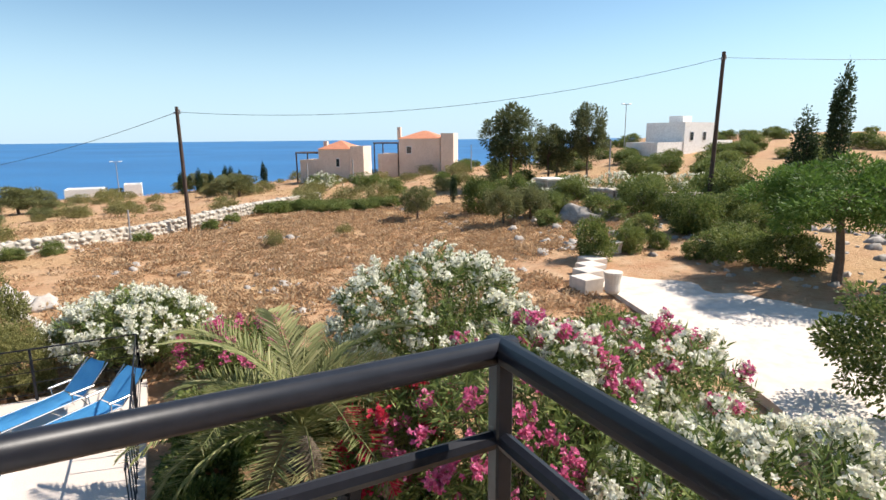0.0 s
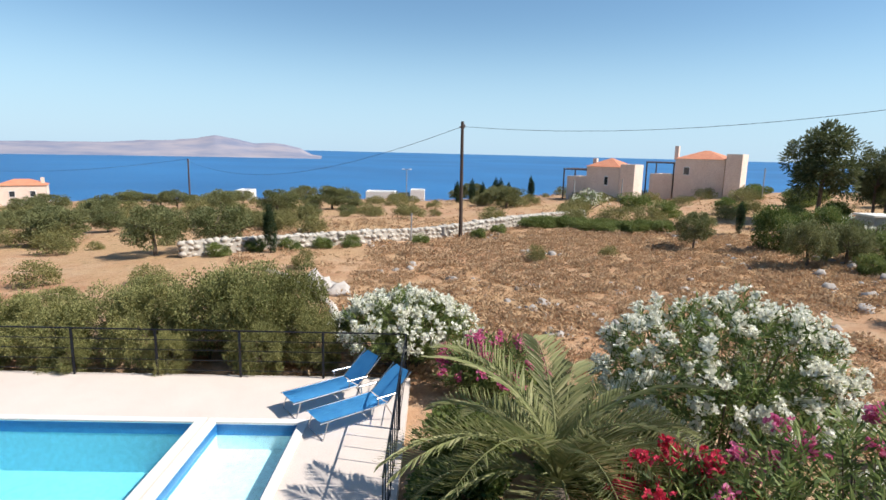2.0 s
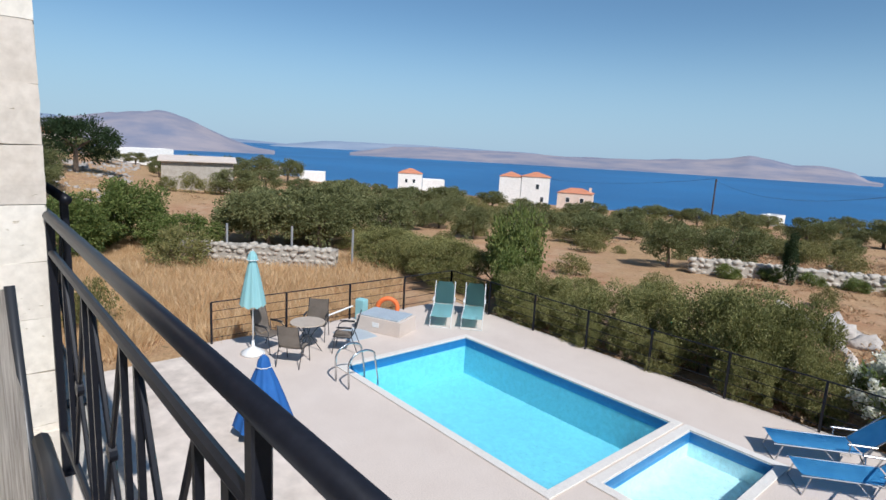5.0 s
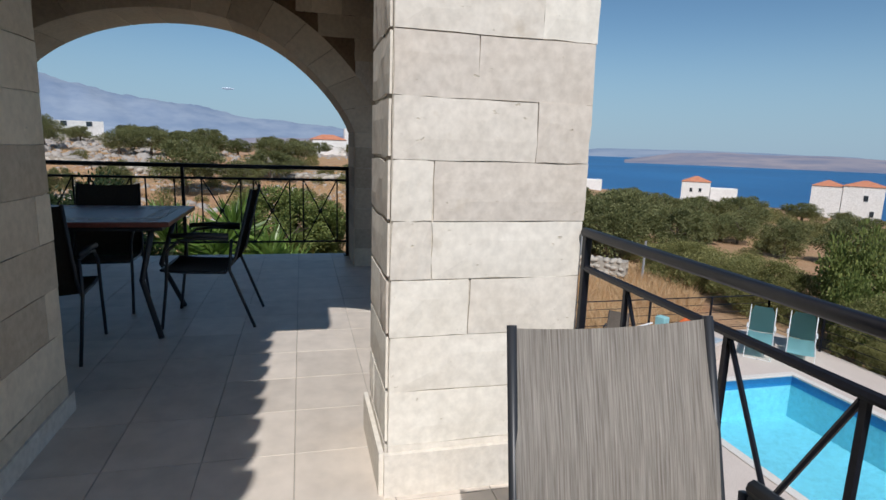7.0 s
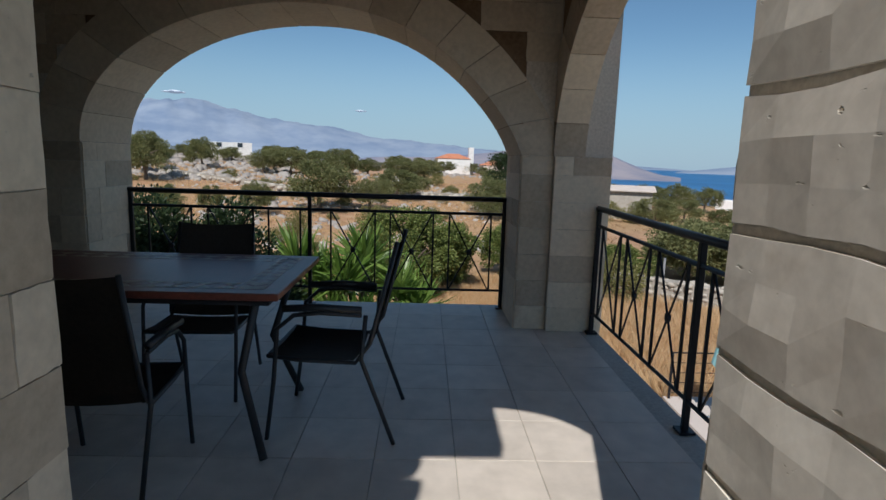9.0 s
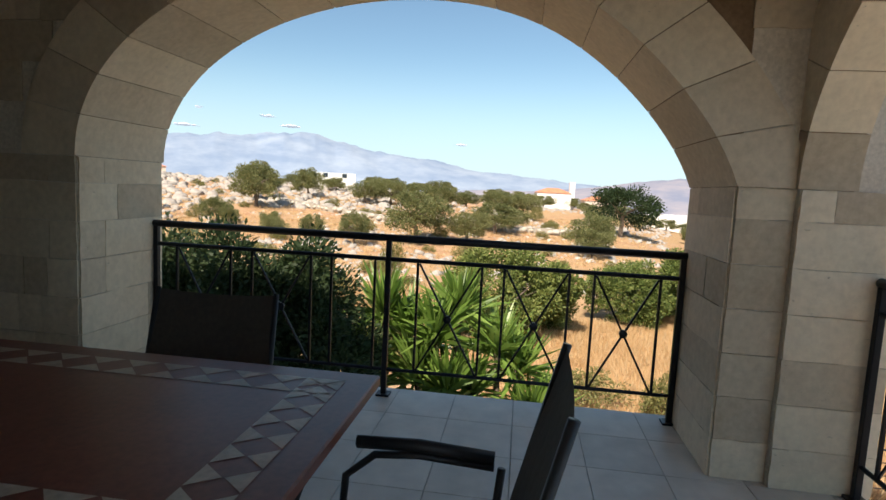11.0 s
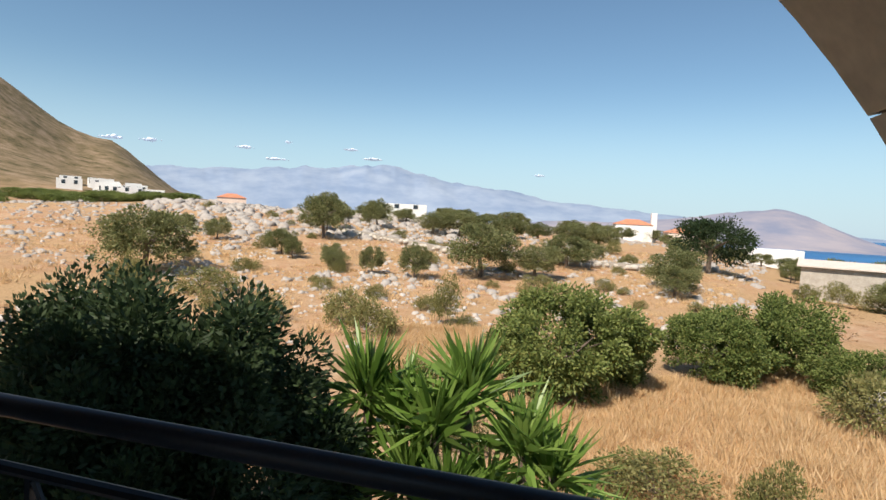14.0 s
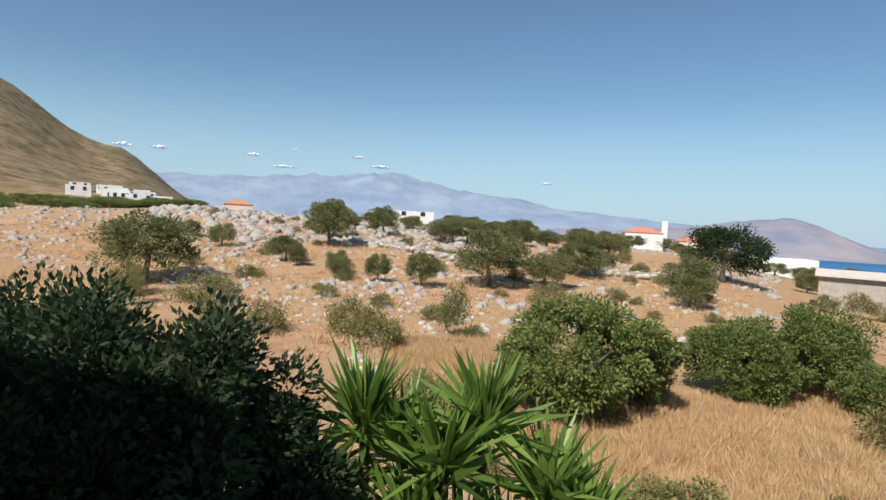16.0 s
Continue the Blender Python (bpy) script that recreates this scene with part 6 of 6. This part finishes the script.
house(20.4, 73.5, 4.4, 4.6, 4.6, -42, "cream_wall", "cream stone villa with a low red tiled roof", wing=[(3.4, -1.6, 1.8, 2.6, 4.7, "flat"), (-4.0, 0.5, 3.0, 3.5, 2.9, "flat")], chimney=(-2.2, 0, 1.0), windows=[("s", 0.5, 2.3, 0.5, 1.2)], pergola=(-4.2, 0.5, 4.0, 3.2, 4.0))
house(33.2, 74.9, 6.0, 5.5, 5.3, -42, "cream_wall", "tall cream stone villa with a red tiled hip roof", wing=[(4.2, -2.2, 1.8, 2.6, 5.7, "flat"), (-5.0, 0, 3.0, 4, 2.9, "flat")], chimney=(-3.3, -1.5, 1.6), windows=[("s", -1.5, 3.2, 0.8, 1.1), ("e", 0.8, 3.2, 0.8, 1.2)], pergola=(-5.3, 0, 3.8, 3.6, 4.6))
house(60.0, 53.0, 7.5, 5.5, 4.6, 8, "white_wall", "white flat-roofed villa on the rise", roof="flat", wing=[(-6.2, -0.4, 5.5, 4.5, 2.2, "flat"), (6.4, 0.4, 5.5, 4.5, 2.3, "flat"), (1.0, 1, 2.0, 2.0, 5.5, "flat")], windows=[("s", -2.2, 2.6, 0.8, 1.2), ("s", 0.6, 2.6, 0.8, 1.2), ("s", 2.6, 0.3, 1.5, 1.6)], dz=-1.2)
house(-74.0, 87.5, 5.4, 5.0, 6.0, 38, "white_wall", "tall white house with red tiled turrets by the sea", wing=[(-4.9, -0.4, 4.2, 4.0, 5.8, "hip")], windows=[("s", 0.4, 3.6, 0.7, 1.1), ("s", 1.4, 1.2, 0.7, 1.1)], roof_h=0.9)
house(-66.5, 90.5, 6.4, 4.5, 3.6, 30, "cream_wall", "cream house with a red tiled roof by the sea", windows=[("s", -1.2, 1.8, 0.8, 1.0), ("s", 1.4, 1.8, 0.8, 1.0)], chimney=(2.6, 0, 1.1), roof_h=0.9)
house(-97, 74.0, 5.0, 4.5, 4.2, 52, "white_wall", "small white house with a red tiled roof among olives", wing=[(4.9, 0, 4.6, 4, 2.8, "flat")], windows=[("s", -0.8, 2.2, 0.6, 0.9), ("s", 0.8, 2.2, 0.6, 0.9)], roof_h=1.0)
for x, y, w, h in ((-106, 56, 5, 0.4), (-112, 50, 4, 0.3), (-11.5, 101, 5, 0.4), (-5, 99, 2.4, 0.7), (-35, 100, 2.4, 0.5)):
    house(x, y, w, 4, h + 1.0, 60 if x < -50 else 0, "white_wall", "low white flat-roofed building near the shore", roof="flat", dz=0.2)
house(-109, 4.5, 6.0, 4.0, 2.4, 96, "white_wall", "small white chapel with a red roof and bell tower", wing=[(3.4, 0, 0.9, 0.9, 4.2, "flat")], dz=0.4, roof_h=0.9)
house(-103, 12.0, 5.5, 4.0, 2.0, 94, "cream_wall", "low cream house with a red tiled roof on the ridge", dz=0.3, roof_h=0.9)
house(-104, 24.0, 9, 4.0, 2.0, 90, "white_wall", "long low white building near the shore", roof="flat", dz=0.3)
house(-94.3, -31.3, 6.5, 4.0, 1.5, 112, "white_wall", "white flat-roofed building on the ridge", roof="flat", windows=[("s", -1.5, 1.0, 0.9, 0.8), ("s", 1.5, 1.0, 0.9, 0.8)], dz=0.6)
house(-87.2, -59, 4.4, 3.2, 1.4, 128, "cream_wall", "cream house with a red tiled roof on the ridge", dz=-0.3, roof_h=0.7)
ru = empty("stone_shed", T(-62.5, 19.8, ground_z(-62.5, 19.8), 72), "old stone shed with a grey slab roof", "shed")
part("wall", boxbm((-3.3, -2.3, -0.8), (3.3, 2.3, 2.9)), "wall_stone", ru)
bm = bmesh.new()
sec = [(-2.7, 2.85), (-2.7, 2.97), (0.0, 3.4), (2.7, 2.97), (2.7, 2.85), (0.0, 3.25)]
ends = [[bm.verts.new((x, y, z)) for y, z in sec] for x in (-3.6, 3.6)]
for i in range(6):
    bm.faces.new((ends[0][i], ends[0][(i + 1) % 6], ends[1][(i + 1) % 6], ends[1][i]))
bm.faces.new(ends[0][::-1])
bm.faces.new(ends[1])
part("roof", bm, "deck", ru)
for k in range(15):
    rv = random.Random(700 + k)
    a, rr = rv.gauss(136.4, 2.2), rv.uniform(190, 240)
    x, y = -8 - math.sin(radians(a)) * rr, math.cos(radians(a)) * rr
    house(x, y, rv.uniform(4, 7.5), 5, rv.uniform(2.2, 3.8), a, "white_wall", "white house of the hillside village", roof="flat", windows=[("s", -1.5, 1.5, 1.2, 1.4), ("s", 1.6, 1.5, 1.2, 1.4)])


# ---- far land ----
def ridge(name, prof, dist, base, material, label, depth=300, seed=1, rough=0.12):
    """A range of hills: crest heights by bearing, falling to the base before and behind."""
    prof = sorted(prof)
    A = np.arange(prof[0][0], prof[-1][0] + 0.01, 0.2)
    H = np.interp(A, [p[0] for p in prof], [p[1] for p in prof])
    rows = 9
    verts, faces = [], []
    for j in range(rows):
        u = j / (rows - 1)
        rr = dist + depth * (u - 0.5)
        k = math.sin(math.pi * u * 0.5 + 0.0) if u < 0.999 else 1.0
        for a, h in zip(A, H):
            x, y = -4 - math.sin(radians(a)) * rr, math.cos(radians(a)) * rr
            n = noise.fractal((x / depth * 3, y / depth * 3, seed), 0.9, 2.1, 5)
            z = base + max(0.0, h - base) * (k ** 1.2) * (1 + rough * n * (1 if 0 < j else 0))
            verts.append((x, y, z))
    m = len(A)
    for j in range(rows - 1):
        for i in range(m - 1):
            a = j * m + i
            faces.append((a, a + 1, a + m + 1, a + m))
    ob = pymesh(name, verts, faces, material)
    ob.data.shade_smooth()
    return tagged(ob, label, "hills", kind="structure")


ridge("backdrop_island", [(11.2, -27), (12.2, -22), (13.2, -4), (14.5, 6), (16, 10), (17.5, 9), (19.5, 24), (20.9, 30), (22.5, 19), (24.5, 11), (27, 8), (30, 2), (34, 0), (37, -3), (41, 3), (46, 2), (50, 4), (54, 0), (57, -18), (58.5, -27)], 1700, -27, "hill_mid", "headland across the bay with mauve haze in its colour", 500, 3)
ridge("backdrop_coast", [(36, -27), (40, 4), (46, 10), (52, 14), (57, 12), (61, 8), (66, -27)], 2900, -27, "hill_far", "far coast beyond the headland with haze in its colour", 500, 4, 0.05)
ridge("backdrop_cape", [(65.5, -27), (67.2, -22), (69, -8), (71, 14), (73.2, 40), (75.2, 52), (78, 46), (80, 38), (82, 28), (86, 14), (90, 5), (96, 0), (100, -20)], 1350, -27, "hill_mid", "cape above the western shore with mauve haze in its colour", 420, 5)
ridge("backdrop_mountains", [(64, -27), (76, 20), (84, 90), (89, 125), (92.7, 150), (96, 175), (100, 235), (104, 262), (108, 320), (111, 360), (114, 375), (118, 330), (123, 300), (128, 280), (134, 250), (142, 220), (150, 200)], 4300, -27, "hill_far", "far mountain range with blue haze in its colour", 800, 6, 0.1)
for k, (a, el, w, h) in enumerate([(136.2, 5.3, 90, 34), (133.3, 5.4, 75, 32), (125.3, 5.5, 75, 26), (122.5, 4.6, 110, 22), (121.4, 6.3, 35, 14), (115.3, 6.0, 60, 20), (113.2, 5.2, 110, 22), (96.5, 4.4, 60, 14)]):
    r = np.random.default_rng(800 + k)
    bm = bmesh.new()
    for j in range(30):
        u = max(-1.0, min(1.0, r.normal() * 0.45))
        s = (1 - 0.75 * abs(u)) * r.uniform(0.3, 0.75)
        bmesh.ops.create_icosphere(bm, subdivisions=2, radius=1, matrix=Matrix.Translation((u * w, r.normal() * 20, s * h * 0.35 * r.random())) @ Matrix.Diagonal((w * 0.38 * s, 40, h * 0.8 * s, 1)))
    c = part("backdrop_cloud", bm, "cloud", smooth=True)
    d = 4860
    c.matrix_world = Matrix.Translation((-math.sin(radians(a)) * d, math.cos(radians(a)) * d, math.tan(radians(el)) * d)) @ Matrix.Rotation(radians(a), 4, "Z")
    tagged(c, "small flat white cloud over the mountains", "cloud", kind="structure")

# ---- masonry and floor pieces ----
face_blocks(pier_p, (-4.0, 0.0, 0), (0, 1), (1, 0), 0.7, -0.1, 3.2, seed=3)
face_blocks(pier_p, (-4.46, 0.0, 0), (1, 0), (0, -1), 0.46, 0.0, 1.95, seed=4, gap=0.016)
# house wall takes darker tan blocks, so its shade is partly in the colour
face_blocks(wall_h, (-4.86, WALL_Y, 0), (1, 0), (0, 1), 3.6, 0.09, 2.7, seed=5, material="limestone_tan")
face_blocks(wall_h, (-4.86, WALL_Y - 1.6, 0), (0, 1), (-1, 0), 1.6, 0.0, 2.7, seed=6, material="limestone_tan")
W0, W1, CY_, RW = -3.0, 0.23, -1.38, 1.6
face_blocks(pier_sw, (-7.84, -4.6, 0), (0, 1), (1, 0), 1.6, 0.0, 1.34, seed=7, material="limestone_tan")
face_blocks(pier_sw, (-8.52, -3.0, 0), (1, 0), (0, 1), 0.68, 0.0, 1.34, seed=8, material="limestone_tan")
face_blocks(pier_nw, (-7.84, 0.23, 0), (-1, 0), (0, -1), 0.68, 0.0, 1.34, seed=9, material="limestone_tan")
face_blocks(pier_nw, (-7.84, 0.23, 0), (0, 1), (1, 0), 0.24, 0.0, 1.34, seed=10, material="limestone_tan")
face_blocks(pier_n, (-7.8, 0.47, 0), (0, 1), (1, 0), 0.43, 0.0, 1.34, seed=11, material="limestone_tan")
face_blocks(pier_p, (-4.46, 0.7, 0), (0, -1), (-1, 0), 0.7, 0.0, 1.34, seed=13)
arch_stones(wall_w, "x", -8.52, -7.84, W0, W1, 1.34, 1.02, off=0.024, skew=0.13)
arch_stones(wall_n, "y", 0.47, 0.68, -7.8, -4.46, 1.34, 1.15, edge=-4.463)
arch_stones(wall_e, "x", -4.44, -4.02, WALL_Y, 0.0, 1.95, 0.68, 0.26, 9)
above = lambda y, z: math.hypot((y - CY_) / 1.9, max(0, z - 1.34) / 1.32) > 1.02
face_blocks(wall_w, (-7.84, -4.6, 0), (0, 1), (1, 0), 5.07, 1.34, 2.9, keep=lambda u, z: above(u - 4.6, z), seed=14, material="limestone_tan")

fl = bpy.data.objects["floor_slab"]
TILES = {}
for i in range(-2, 19):
    for j in range(-8, 8):
        x0, y0 = -8.56 + i * 0.385, -2.1 + j * 0.355
        x1, y1 = min(x0 + 0.381, -1.42), min(y0 + 0.351, 0.76)
        x0, y0 = max(x0, -8.56), max(y0, -4.4)
        if x1 - x0 < 0.03 or y1 - y0 < 0.03:
            continue
        key = (round(x1 - x0, 3), round(y1 - y0, 3))
        if key not in TILES:
            b = boxbm((-key[0] / 2, -key[1] / 2, -0.006), (key[0] / 2, key[1] / 2, 0.0), 0.0012)
            me = bpy.data.meshes.new("floor_tile")
            b.to_mesh(me)
            b.free()
            me.materials.append(M["tile"])
            TILES[key] = me
        ob = new("floor_tile", TILES[key])
        ob.parent = fl
        ob.location = ((x0 + x1) / 2, (y0 + y1) / 2, 0.0)
